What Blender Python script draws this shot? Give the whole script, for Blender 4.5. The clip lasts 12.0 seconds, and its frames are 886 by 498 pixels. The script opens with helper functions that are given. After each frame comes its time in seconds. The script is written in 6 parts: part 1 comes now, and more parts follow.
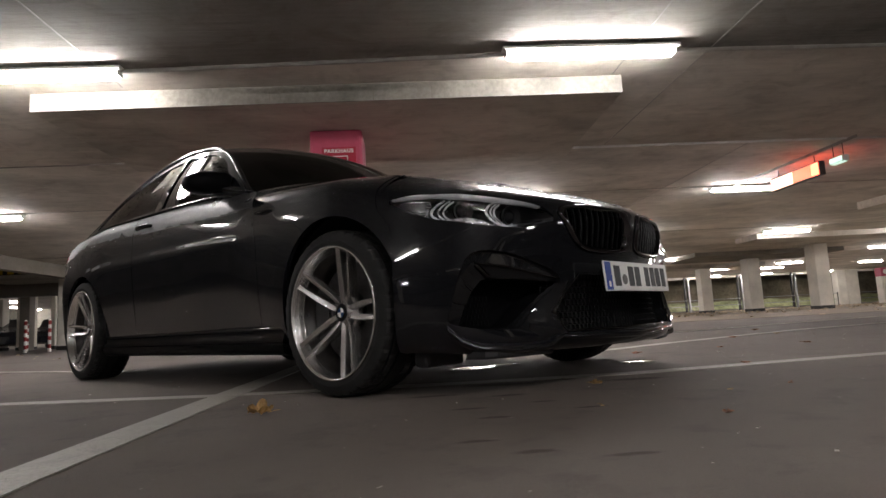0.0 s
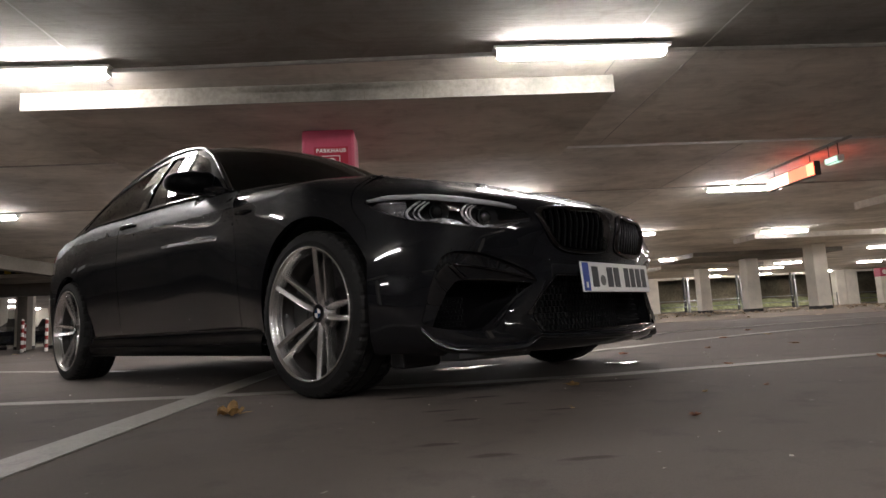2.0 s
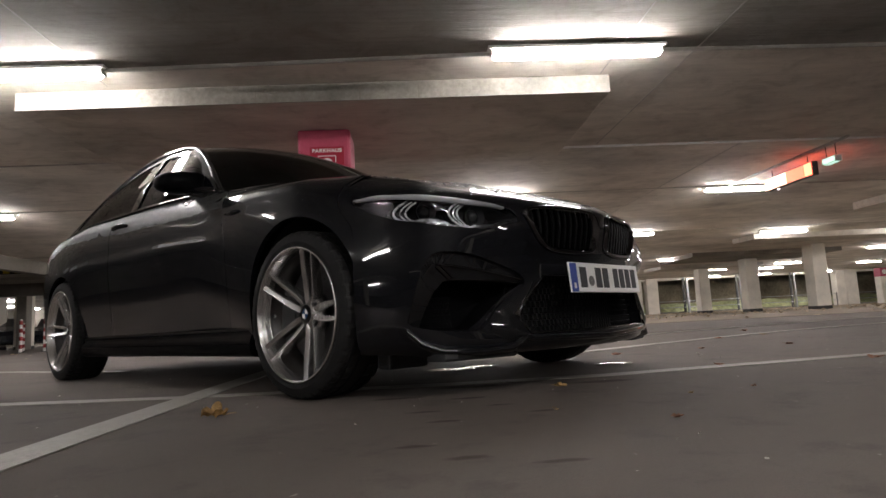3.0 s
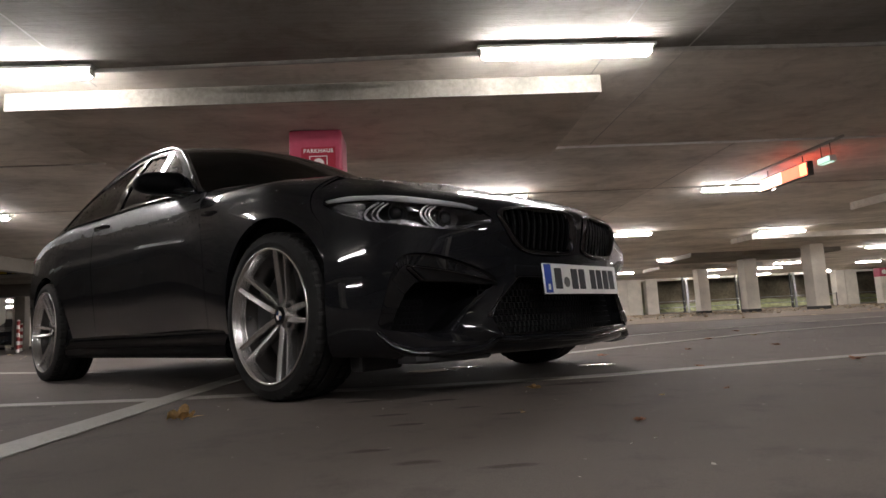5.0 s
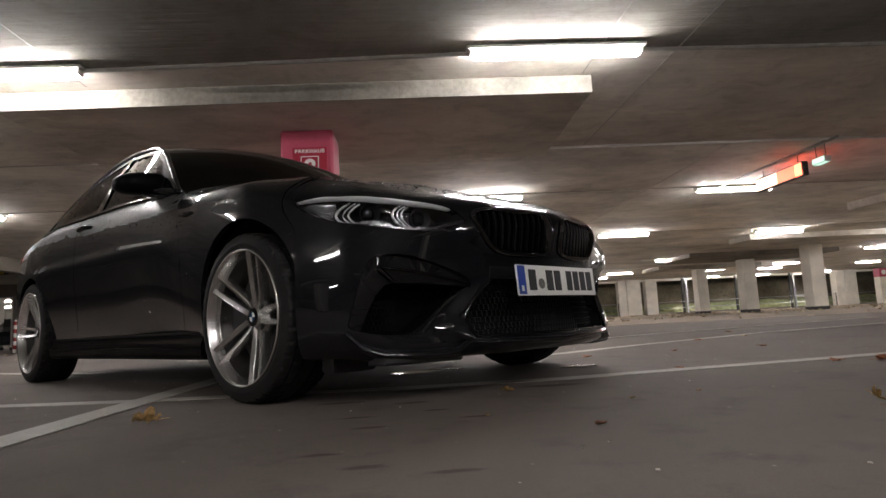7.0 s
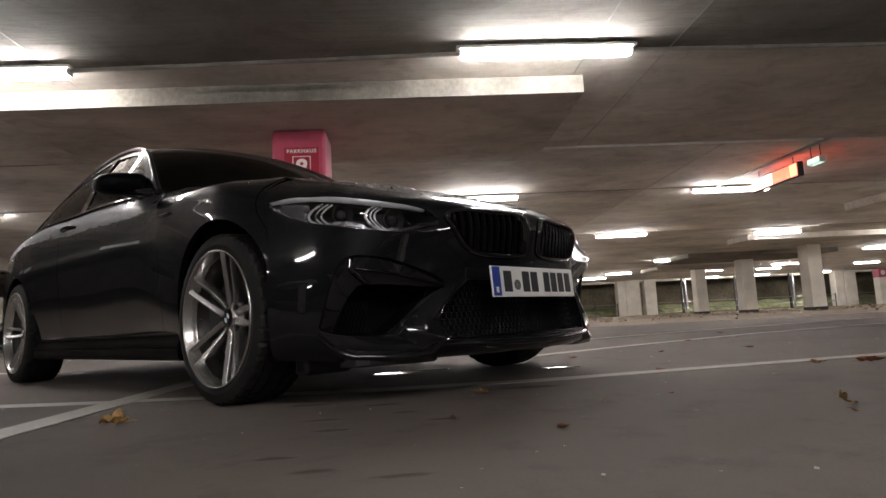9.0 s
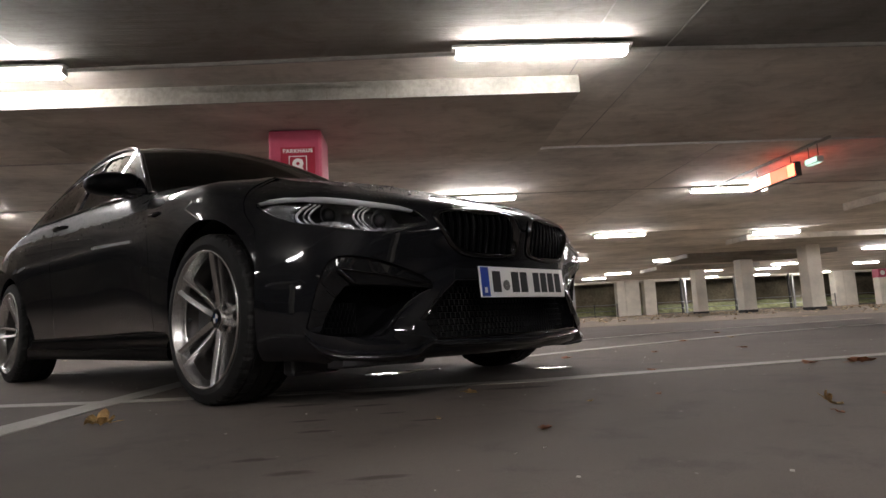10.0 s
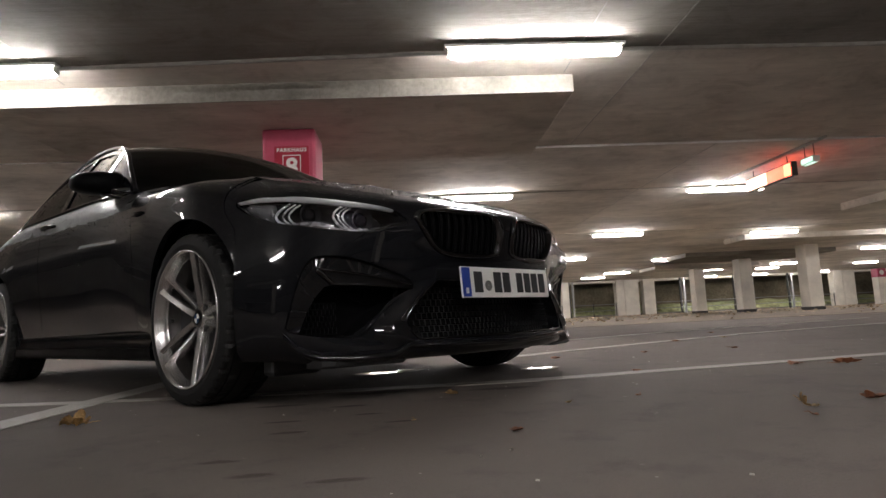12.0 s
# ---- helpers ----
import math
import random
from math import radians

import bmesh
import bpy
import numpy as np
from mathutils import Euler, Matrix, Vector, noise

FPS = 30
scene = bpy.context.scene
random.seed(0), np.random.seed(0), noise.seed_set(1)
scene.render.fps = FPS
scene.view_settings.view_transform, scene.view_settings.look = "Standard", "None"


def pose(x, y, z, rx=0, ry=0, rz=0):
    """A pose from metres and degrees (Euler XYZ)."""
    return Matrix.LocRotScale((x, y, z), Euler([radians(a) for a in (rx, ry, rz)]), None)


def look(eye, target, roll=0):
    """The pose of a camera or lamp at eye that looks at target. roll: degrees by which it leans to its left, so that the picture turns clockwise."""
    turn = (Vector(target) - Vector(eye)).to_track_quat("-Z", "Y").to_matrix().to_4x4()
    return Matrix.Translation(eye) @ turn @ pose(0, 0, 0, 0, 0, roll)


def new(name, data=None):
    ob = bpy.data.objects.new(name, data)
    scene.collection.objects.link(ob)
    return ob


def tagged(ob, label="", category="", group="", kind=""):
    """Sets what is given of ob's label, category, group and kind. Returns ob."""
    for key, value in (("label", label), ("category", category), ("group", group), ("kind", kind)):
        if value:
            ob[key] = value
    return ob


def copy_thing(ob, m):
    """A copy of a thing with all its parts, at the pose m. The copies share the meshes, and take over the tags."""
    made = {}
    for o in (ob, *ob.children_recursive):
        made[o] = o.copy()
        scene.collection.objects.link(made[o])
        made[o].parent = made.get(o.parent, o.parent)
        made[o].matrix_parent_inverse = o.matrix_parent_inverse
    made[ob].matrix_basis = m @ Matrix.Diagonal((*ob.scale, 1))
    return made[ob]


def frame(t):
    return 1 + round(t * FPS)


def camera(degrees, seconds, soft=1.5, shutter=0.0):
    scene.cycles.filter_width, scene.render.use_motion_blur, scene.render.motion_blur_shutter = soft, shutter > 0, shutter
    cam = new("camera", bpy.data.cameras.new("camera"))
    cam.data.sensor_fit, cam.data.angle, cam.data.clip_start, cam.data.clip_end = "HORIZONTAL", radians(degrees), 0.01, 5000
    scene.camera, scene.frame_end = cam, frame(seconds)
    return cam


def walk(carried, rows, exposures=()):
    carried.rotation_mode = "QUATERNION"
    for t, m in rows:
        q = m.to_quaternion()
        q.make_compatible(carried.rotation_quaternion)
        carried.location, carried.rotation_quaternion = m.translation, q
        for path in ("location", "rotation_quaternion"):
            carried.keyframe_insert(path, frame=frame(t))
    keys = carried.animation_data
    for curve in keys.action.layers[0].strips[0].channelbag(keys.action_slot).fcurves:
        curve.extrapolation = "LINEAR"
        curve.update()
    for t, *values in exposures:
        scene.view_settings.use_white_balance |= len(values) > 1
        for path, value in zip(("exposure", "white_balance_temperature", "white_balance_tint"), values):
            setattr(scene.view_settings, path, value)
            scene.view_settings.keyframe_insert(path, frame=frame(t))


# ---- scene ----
cam = camera(72.6, 12.0)
PATH = [
    (0, (-0.3641, -2.9023, 0.2542), (-0.2385, -0.9208, 0.4949), -3.01),
    (0.5, (-0.3438, -2.9003, 0.2544), (-0.2182, -0.9188, 0.4947), -2.98),
    (1, (-0.3226, -2.8982, 0.2545), (-0.1972, -0.9167, 0.4945), -2.97),
    (1.5, (-0.3009, -2.8960, 0.2547), (-0.1756, -0.9143, 0.4944), -2.95),
    (2, (-0.2784, -2.8936, 0.2548), (-0.1535, -0.9119, 0.4944), -2.95),
    (2.5, (-0.2555, -2.8912, 0.2550), (-0.1309, -0.9095, 0.4945), -2.95),
    (3, (-0.2319, -2.8887, 0.2551), (-0.1078, -0.9070, 0.4946), -2.94),
    (5, (-0.1347, -2.8796, 0.2556), (-0.0127, -0.8978, 0.4955), -2.95),
    (5.5, (-0.1101, -2.8775, 0.2557), (0.0114, -0.8957, 0.4958), -2.95),
    (6, (-0.0854, -2.8756, 0.2558), (0.0355, -0.8938, 0.4960), -2.94),
    (6.5, (-0.0610, -2.8739, 0.2559), (0.0595, -0.8920, 0.4963), -2.94),
    (7, (-0.0368, -2.8722, 0.2561), (0.0832, -0.8904, 0.4965), -2.93),
    (9, (0.0546, -2.8671, 0.2569), (0.1732, -0.8851, 0.4970), -2.86),
    (9.5, (0.0756, -2.8660, 0.2572), (0.1940, -0.8840, 0.4970), -2.84),
    (10, (0.0954, -2.8650, 0.2575), (0.2136, -0.8829, 0.4969), -2.82),
    (10.5, (0.1141, -2.8641, 0.2578), (0.2322, -0.8819, 0.4967), -2.80),
    (11, (0.1313, -2.8632, 0.2583), (0.2494, -0.8809, 0.4964), -2.78),
    (11.5, (0.1471, -2.8622, 0.2587), (0.2652, -0.8798, 0.4960), -2.76),
    (12, (0.1613, -2.8611, 0.2593), (0.2793, -0.8786, 0.4955), -2.74),
]
walk(cam, [(t, look(eye, target, roll)) for t, eye, target, roll in PATH])

# ---- light ----
EXPOSURE = 0.0
world = bpy.data.worlds.new("night")
scene.world = world
world.use_nodes = True
world.node_tree.nodes["Background"].inputs[0].default_value = (0.020, 0.024, 0.032, 1)
world.node_tree.nodes["Background"].inputs[1].default_value = 0.25
scene.view_settings.exposure = EXPOSURE
LAMP_POWER = 115.0

CEIL = 2.56      # underside of the slab
DROP = 2.385     # underside of the drop panels


# ---- materials ----
def nodes_of(name):
    m = bpy.data.materials.new(name)
    m.use_nodes = True
    return m, m.node_tree.nodes, m.node_tree.links, m.node_tree.nodes["Principled BSDF"]


def ramp(nodes, links, fac, stops):
    r = nodes.new("ShaderNodeValToRGB")
    el = r.color_ramp.elements
    while len(el) < len(stops):
        el.new(0.5)
    for e, (p, c) in zip(el, stops):
        e.position, e.color = p, (*c, 1)
    links.new(fac, r.inputs[0])
    return r.outputs[0]


def noise_tex(nodes, links, scale, detail=4, rough=0.55, stretch=(1, 1, 1), warp=0.0):
    co = nodes.new("ShaderNodeTexCoord")
    mp = nodes.new("ShaderNodeMapping")
    mp.inputs["Scale"].default_value = stretch
    links.new(co.outputs["Object"], mp.inputs[0])
    n = nodes.new("ShaderNodeTexNoise")
    n.inputs["Scale"].default_value = scale
    n.inputs["Detail"].default_value = detail
    n.inputs["Roughness"].default_value = rough
    n.inputs["Distortion"].default_value = warp
    links.new(mp.outputs[0], n.inputs[0])
    return n.outputs["Fac"]


def mixed(nodes, links, a, b, fac, mode="MIX"):
    m = nodes.new("ShaderNodeMix")
    m.data_type, m.blend_type = "RGBA", mode
    for sock, v in ((m.inputs[6], a), (m.inputs[7], b)):
        if isinstance(v, tuple):
            sock.default_value = (*v, 1)
        else:
            links.new(v, sock)
    if isinstance(fac, float):
        m.inputs[0].default_value = fac
    else:
        links.new(fac, m.inputs[0])
    return m.outputs[2]


def tone(c, k):
    return tuple(min(1.0, v * k) for v in c)


def surface(name, color, rough=0.6, metal=0.0, var=0.2, big=1.5, small=40.0, bump=0.15, depth=0.004,
            stretch=(1, 1, 1), rvar=0.1, coat=0.0, spec=0.5, by_piece=False):
    """A worn surface: two scales of colour variation, relief and a varying gloss."""
    m, n, l, p = nodes_of(name)
    a = noise_tex(n, l, big, 5, 0.6, stretch)
    b = noise_tex(n, l, small, 4, 0.6, stretch)
    c1 = ramp(n, l, a, [(0.3, tone(color, 1 - var)), (0.7, tone(color, 1 + var))])
    c2 = ramp(n, l, b, [(0.3, (1 - var * 0.6,) * 3), (0.7, (1 + var * 0.1,) * 3)])
    base = mixed(n, l, c1, c2, 1.0, "MULTIPLY")
    if by_piece:
        oi = n.new("ShaderNodeObjectInfo")
        base = mixed(n, l, base, ramp(n, l, oi.outputs["Random"], [(0, (0.75,) * 3), (1, (1.0,) * 3)]), 1.0, "MULTIPLY")
    l.new(base, p.inputs["Base Color"])
    rr = n.new("ShaderNodeMapRange")
    rr.inputs[3].default_value, rr.inputs[4].default_value = max(0.02, rough - rvar), min(1, rough + rvar)
    l.new(a, rr.inputs[0])
    l.new(rr.outputs[0], p.inputs["Roughness"])
    p.inputs["Metallic"].default_value = metal
    p.inputs["Coat Weight"].default_value = coat
    p.inputs["Specular IOR Level"].default_value = spec
    if bump:
        bu = n.new("ShaderNodeBump")
        bu.inputs["Strength"].default_value, bu.inputs["Distance"].default_value = bump, depth
        l.new(b, bu.inputs["Height"])
        l.new(bu.outputs[0], p.inputs["Normal"])
    return m


def glow(name, color, strength):
    m, n, l, p = nodes_of(name)
    p.inputs["Base Color"].default_value = (*color, 1)
    p.inputs["Emission Color"].default_value = (*color, 1)
    p.inputs["Emission Strength"].default_value = strength
    p.inputs["Roughness"].default_value = 0.4
    return m


def board_concrete(name, color, along=(1, 14, 14), relief=1.0):
    """Concrete cast against boards: streaks along the boards, blotches, fine pores."""
    m, n, l, p = nodes_of(name)
    streak = noise_tex(n, l, 1.6, 6, 0.65, along)
    blotch = noise_tex(n, l, 0.55, 5, 0.6, (1, 1.6, 1), 0.4)
    pore = noise_tex(n, l, 70, 3, 0.6)
    stain = noise_tex(n, l, 2.4, 7, 0.7, (1, 1.3, 1), 0.8)
    c = ramp(n, l, blotch, [(0.28, tone(color, 0.66)), (0.5, color), (0.72, tone(color, 1.28))])
    c = mixed(n, l, c, ramp(n, l, streak, [(0.25, (0.70, 0.685, 0.67)), (0.55, (1, 1, 1)), (0.8, (1.0, 0.98, 0.95))]), 0.45, "MULTIPLY")
    c = mixed(n, l, c, ramp(n, l, pore, [(0.2, (0.6,) * 3), (0.45, (1,) * 3)]), 0.5, "MULTIPLY")
    c = mixed(n, l, c, ramp(n, l, stain, [(0.32, (0.72, 0.70, 0.68)), (0.52, (1,) * 3), (0.7, (1.0, 0.98, 0.96))]), 0.8, "MULTIPLY")
    l.new(c, p.inputs["Base Color"])
    p.inputs["Roughness"].default_value = 0.85
    bu = n.new("ShaderNodeBump")
    bu.inputs["Strength"].default_value, bu.inputs["Distance"].default_value = 0.35 * relief, 0.008 * relief
    l.new(streak, bu.inputs["Height"])
    l.new(bu.outputs[0], p.inputs["Normal"])
    return m


def asphalt():
    """Mastic asphalt of a parking deck: grey brown, fine grit, worn tracks, dust, damp gloss."""
    m, n, l, p = nodes_of("deck_asphalt")
    big = noise_tex(n, l, 0.45, 6, 0.6, (1, 1.4, 1), 0.5)
    mid = noise_tex(n, l, 4.5, 6, 0.7)
    grit = noise_tex(n, l, 260, 3, 0.7)
    c = ramp(n, l, big, [(0.3, (0.131, 0.110, 0.095)), (0.55, (0.159, 0.134, 0.117)), (0.75, (0.181, 0.155, 0.136))])
    c = mixed(n, l, c, ramp(n, l, mid, [(0.32, (0.58, 0.57, 0.56)), (0.47, (0.90,) * 3), (0.66, (1.0,) * 3)]), 0.9, "MULTIPLY")
    c = mixed(n, l, c, ramp(n, l, grit, [(0.3, (0.6,) * 3), (0.5, (0.95,) * 3), (0.72, (1.0,) * 3)]), 0.7, "MULTIPLY")
    specks = noise_tex(n, l, 34, 2, 0.5)
    c = mixed(n, l, c, (0.42, 0.39, 0.35), ramp(n, l, specks, [(0.735, (0,) * 3), (0.775, (0.6,) * 3)]))
    l.new(c, p.inputs["Base Color"])
    r = n.new("ShaderNodeMapRange")
    r.inputs[1].default_value, r.inputs[2].default_value = 0.3, 0.7
    r.inputs[3].default_value, r.inputs[4].default_value = 0.72, 0.92
    p.inputs["Specular IOR Level"].default_value = 0.18
    l.new(mid, r.inputs[0])
    l.new(r.outputs[0], p.inputs["Roughness"])
    bu = n.new("ShaderNodeBump")
    bu.inputs["Strength"].default_value, bu.inputs["Distance"].default_value = 0.55, 0.003
    l.new(grit, bu.inputs["Height"])
    l.new(bu.outputs[0], p.inputs["Normal"])
    return m


def worn_paint(name, color):
    """Road paint, scuffed through to the deck."""
    m, n, l, p = nodes_of(name)
    w = noise_tex(n, l, 7, 7, 0.75, (1, 1, 1), 0.6)
    f = noise_tex(n, l, 120, 3, 0.7)
    c = ramp(n, l, w, [(0.26, tone(color, 0.45)), (0.4, tone(color, 0.85)), (0.7, color)])
    c = mixed(n, l, c, ramp(n, l, f, [(0.3, (0.55,) * 3), (0.52, (1,) * 3)]), 0.7, "MULTIPLY")
    l.new(c, p.inputs["Base Color"])
    p.inputs["Roughness"].default_value = 0.6
    bu = n.new("ShaderNodeBump")
    bu.inputs["Strength"].default_value, bu.inputs["Distance"].default_value = 0.4, 0.003
    l.new(f, bu.inputs["Height"])
    l.new(bu.outputs[0], p.inputs["Normal"])
    return m


M_ASPHALT = asphalt()
M_STRIP = surface("dusty_concrete_strip", (0.25, 0.205, 0.16), 0.9, var=0.3, big=1.1, small=30, bump=0.3, spec=0.2)
M_LINE = worn_paint("line_paint", (0.33, 0.305, 0.258))
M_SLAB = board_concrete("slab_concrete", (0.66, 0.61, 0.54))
# slab concrete again, with the weaker light of the near bay darkened into it
M_DIMSLAB = board_concrete("dim_slab_concrete", (0.29, 0.272, 0.24), (0.7, 16, 16), 1.9)
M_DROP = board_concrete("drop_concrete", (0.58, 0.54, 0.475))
# drop concrete with shade put into its colour, for an edge facing no lamp
M_SHADEDROP = board_concrete("shaded_drop_concrete", (0.24, 0.22, 0.19))
M_WHITE = surface("white_emulsion", (0.35, 0.325, 0.28), 0.7, var=0.45, big=1.3, small=26, bump=0.3)
M_COLUMN = surface("painted_column", (0.80, 0.745, 0.65), 0.75, var=0.16, big=1.2, small=30, bump=0.3)
M_PINK = surface("pink_paint", (0.44, 0.058, 0.108), 0.5, var=0.14, big=2.5, small=30, bump=0.2)
M_PLINTH = surface("black_plinth", (0.03, 0.028, 0.026), 0.6)
M_WALL = surface("bare_concrete", (0.27, 0.245, 0.21), 0.85, var=0.25, big=0.8, small=25, bump=0.4)
M_STEEL = surface("galvanised_steel", (0.42, 0.42, 0.41), 0.4, metal=0.8, var=0.15, big=8, small=60, bump=0.05)
M_DARKSTEEL = surface("dark_steel", (0.06, 0.058, 0.055), 0.45, metal=0.5, var=0.2, big=8, small=60, bump=0.05)
M_PALEPIPE = surface("pale_plastic_pipe", (0.78, 0.77, 0.74), 0.5, var=0.12, big=6, small=50, bump=0.05)
M_CONDUIT = surface("grey_conduit", (0.38, 0.355, 0.32), 0.6, var=0.2, big=6, small=50, bump=0.05)
M_HOUSING = surface("lamp_housing", (0.16, 0.155, 0.145), 0.5, var=0.1, big=6, small=50, bump=0.03)
M_LAMPCASE = surface("white_lamp_case", (0.70, 0.69, 0.66), 0.45, var=0.1, big=6, small=50, bump=0.03)
M_TUBE = glow("lamp_diffuser", (1.0, 0.955, 0.95), LAMP_POWER)
M_SIGNRED = surface("sign_red", (0.34, 0.010, 0.032), 0.4, var=0.08, big=4, small=40, bump=0.03)
M_SIGNWHITE = surface("sign_white", (0.78, 0.76, 0.72), 0.45, var=0.06, big=4, small=40, bump=0.03)
M_REDLIGHT = glow("red_light_panel", (1.0, 0.10, 0.05), 10.0)
M_WHITELIGHT = glow("white_light_panel", (1.0, 0.62, 0.46), 2.6)
M_AMBERLIGHT = glow("amber_light_panel", (1.0, 0.32, 0.17), 1.2)
M_GREENLIGHT = glow("green_light_panel", (0.60, 0.95, 0.78), 1.3)
M_TREES = surface("dark_trees", (0.26, 0.22, 0.15), 0.95, var=0.6, big=0.35, small=6, bump=0.5, depth=0.05, spec=0.1)
M_HEDGE = surface("hedge_ground", (0.44, 0.46, 0.24), 0.9, var=0.5, big=3, small=30, bump=0.8, depth=0.03)
M_LEAF = surface("dry_leaf", (0.54, 0.35, 0.14), 0.6, var=0.55, big=32, small=160, bump=0.4, by_piece=True)
M_LEAFRED = surface("red_leaf", (0.32, 0.12, 0.05), 0.6, var=0.35, big=25, small=160, bump=0.4, by_piece=True)


# ---- mesh helpers ----
def mesh_from(name, bm, material=None, smooth=False):
    me = bpy.data.meshes.new(name)
    bm.normal_update()
    bm.to_mesh(me)
    bm.free()
    if material:
        me.materials.append(material)
    if smooth:
        me.polygons.foreach_set("use_smooth", [True] * len(me.polygons))
    return me


def part(name, bm, material, parent=None, label="", smooth=False):
    ob = new(name, mesh_from(name, bm, material, smooth))
    if parent:
        ob.parent = parent
    if label:
        ob["label"] = label
    return ob


def thing(name, label, category, group="", at=None):
    ob = new(name)
    ob.empty_display_size = 0.1
    if at is not None:
        ob.matrix_basis = at
    return tagged(ob, label, category, group)


def box(bm, x0, x1, y0, y1, z0, z1, bevel=0.0, m=None):
    vs = [bm.verts.new(v) for v in ((x0, y0, z0), (x1, y0, z0), (x1, y1, z0), (x0, y1, z0),
                                    (x0, y0, z1), (x1, y0, z1), (x1, y1, z1), (x0, y1, z1))]
    fs = [bm.faces.new([vs[i] for i in f]) for f in
          ((3, 2, 1, 0), (4, 5, 6, 7), (0, 1, 5, 4), (1, 2, 6, 5), (2, 3, 7, 6), (3, 0, 4, 7))]
    if bevel:
        es = list({e for f in fs for e in f.edges})
        out = bmesh.ops.bevel(bm, geom=es, offset=bevel, segments=2, affect="EDGES", profile=0.5)
        vs = list({v for f in out["faces"] for v in f.verts} | {v for v in vs if v.is_valid})
    if m is not None:
        bmesh.ops.transform(bm, matrix=m, verts=[v for v in vs if v.is_valid])
    return bm


def boxed(*args, **kw):
    return box(bmesh.new(), *args, **kw)


def tube(bm, pts, r, sides=10, closed=False, caps=True):
    """A round bar along points."""
    pts = [Vector(p) for p in pts]
    n = len(pts)
    rings = []
    up = None
    for i, p in enumerate(pts):
        a = pts[(i - 1) % n] if (closed or i) else p
        b = pts[(i + 1) % n] if (closed or i < n - 1) else p
        d = (b - a).normalized()
        if up is None:
            up = Vector((0, 0, 1)) if abs(d.z) < 0.9 else Vector((1, 0, 0))
        side = d.cross(up).normalized()
        up = side.cross(d).normalized()
        rr = r[i] if isinstance(r, (list, tuple)) else r
        rings.append([bm.verts.new(p + rr * (math.cos(2 * math.pi * k / sides) * side + math.sin(2 * math.pi * k / sides) * up))
                      for k in range(sides)])
    for i in range(n if closed else n - 1):
        q, w = rings[i], rings[(i + 1) % n]
        for k in range(sides):
            bm.faces.new((q[k], q[(k + 1) % sides], w[(k + 1) % sides], w[k]))
    if caps and not closed:
        bm.faces.new(rings[0][::-1])
        bm.faces.new(rings[-1])
    return bm


def revolve(bm, prof, steps, axis="y", closed=False, a0=0.0, a1=2 * math.pi, mat_index=None):
    """Turns a profile of (radius, along) about the y axis."""
    full = abs(a1 - a0 - 2 * math.pi) < 1e-6
    rings = []
    for k in range(steps if full else steps + 1):
        a = a0 + (a1 - a0) * k / steps
        rings.append([bm.verts.new((r * math.cos(a), h, r * math.sin(a))) for r, h in prof])
    n = len(rings)
    for k in range(n if full else n - 1):
        q, w = rings[k], rings[(k + 1) % n]
        for i in range(len(prof) if closed else len(prof) - 1):
            j = (i + 1) % len(prof)
            bm.faces.new((q[i], w[i], w[j], q[j]))
    return bm


def fan(bm, pts):
    vs = [bm.verts.new(p) for p in pts]
    return bm.faces.new(vs)


# ---- floor, lines, slab ----
bm = bmesh.new()
bmesh.ops.create_grid(bm, x_segments=24, y_segments=24, size=150)
floor = part("floor", bm, M_ASPHALT)
floor.location = (10, 20, 0)
bm = boxed(2.2, 60, 9.4, 39.6, 0.0004, 0.0044)
tagged(part("pavement", bm, M_STRIP), "pale dusty concrete strip strewn with leaves along the open side", "pavement", kind="structure")
tagged(floor, "grey brown mastic asphalt parking deck, damp and gritty", "floor", kind="structure")


def stripe(points, width, label, top):
    bm = bmesh.new()
    left, right = [], []
    for i, p in enumerate(points):
        a, b = Vector(points[max(i - 1, 0)]), Vector(points[min(i + 1, len(points) - 1)])
        d = (b - a).normalized()
        s = Vector((-d.y, d.x)) * width / 2
        left.append(Vector(p) + s)
        right.append(Vector(p) - s)
    v = [[bm.verts.new((q.x, q.y, top)) for q in side] for side in (left, right)]
    w = [[bm.verts.new((q.x, q.y, 0.0005)) for q in side] for side in (left, right)]
    for i in range(len(points) - 1):
        bm.faces.new((v[0][i], v[1][i], v[1][i + 1], v[0][i + 1]))
        bm.faces.new((v[1][i], w[1][i], w[1][i + 1], v[1][i + 1]))
        bm.faces.new((v[0][i + 1], w[0][i + 1], w[0][i], v[0][i]))
    bmesh.ops.recalc_face_normals(bm, faces=bm.faces)
    ob = part("floor_line", bm, M_LINE)
    return tagged(ob, label, "floor marking", kind="structure")


stripe([(-7.0, 0.75), (-4.0, 0.24), (-1.22, -0.30), (-0.1, -0.385), (0.6, -0.375), (1.9, -0.14), (5.0, 0.46), (9.0, 1.25)], 0.105,
       "worn white painted bay line across the deck", 0.0022)
stripe([(-1.06, -5.0), (-1.125, -1.7), (-1.115, 1.1), (-1.11, 1.9)], 0.125, "worn white painted line along the bay", 0.0040)
stripe([(0.6, 1.02), (1.64, 1.74), (3.33, 2.79), (4.7, 3.36), (7.0, 4.2), (9.5, 5.0)], 0.11, "worn white painted slanting bay line", 0.0028)
stripe([(1.6, 3.2), (2.74, 3.96), (4.33, 4.75), (7.0, 5.9)], 0.09, "faint worn white bay line", 0.0034)
stripe([(-7.0, 5.0), (-4.2, 3.1), (-3.3, 2.5), (-2.4, 1.9)], 0.11, "worn white painted bay line beyond the car", 0.0046)

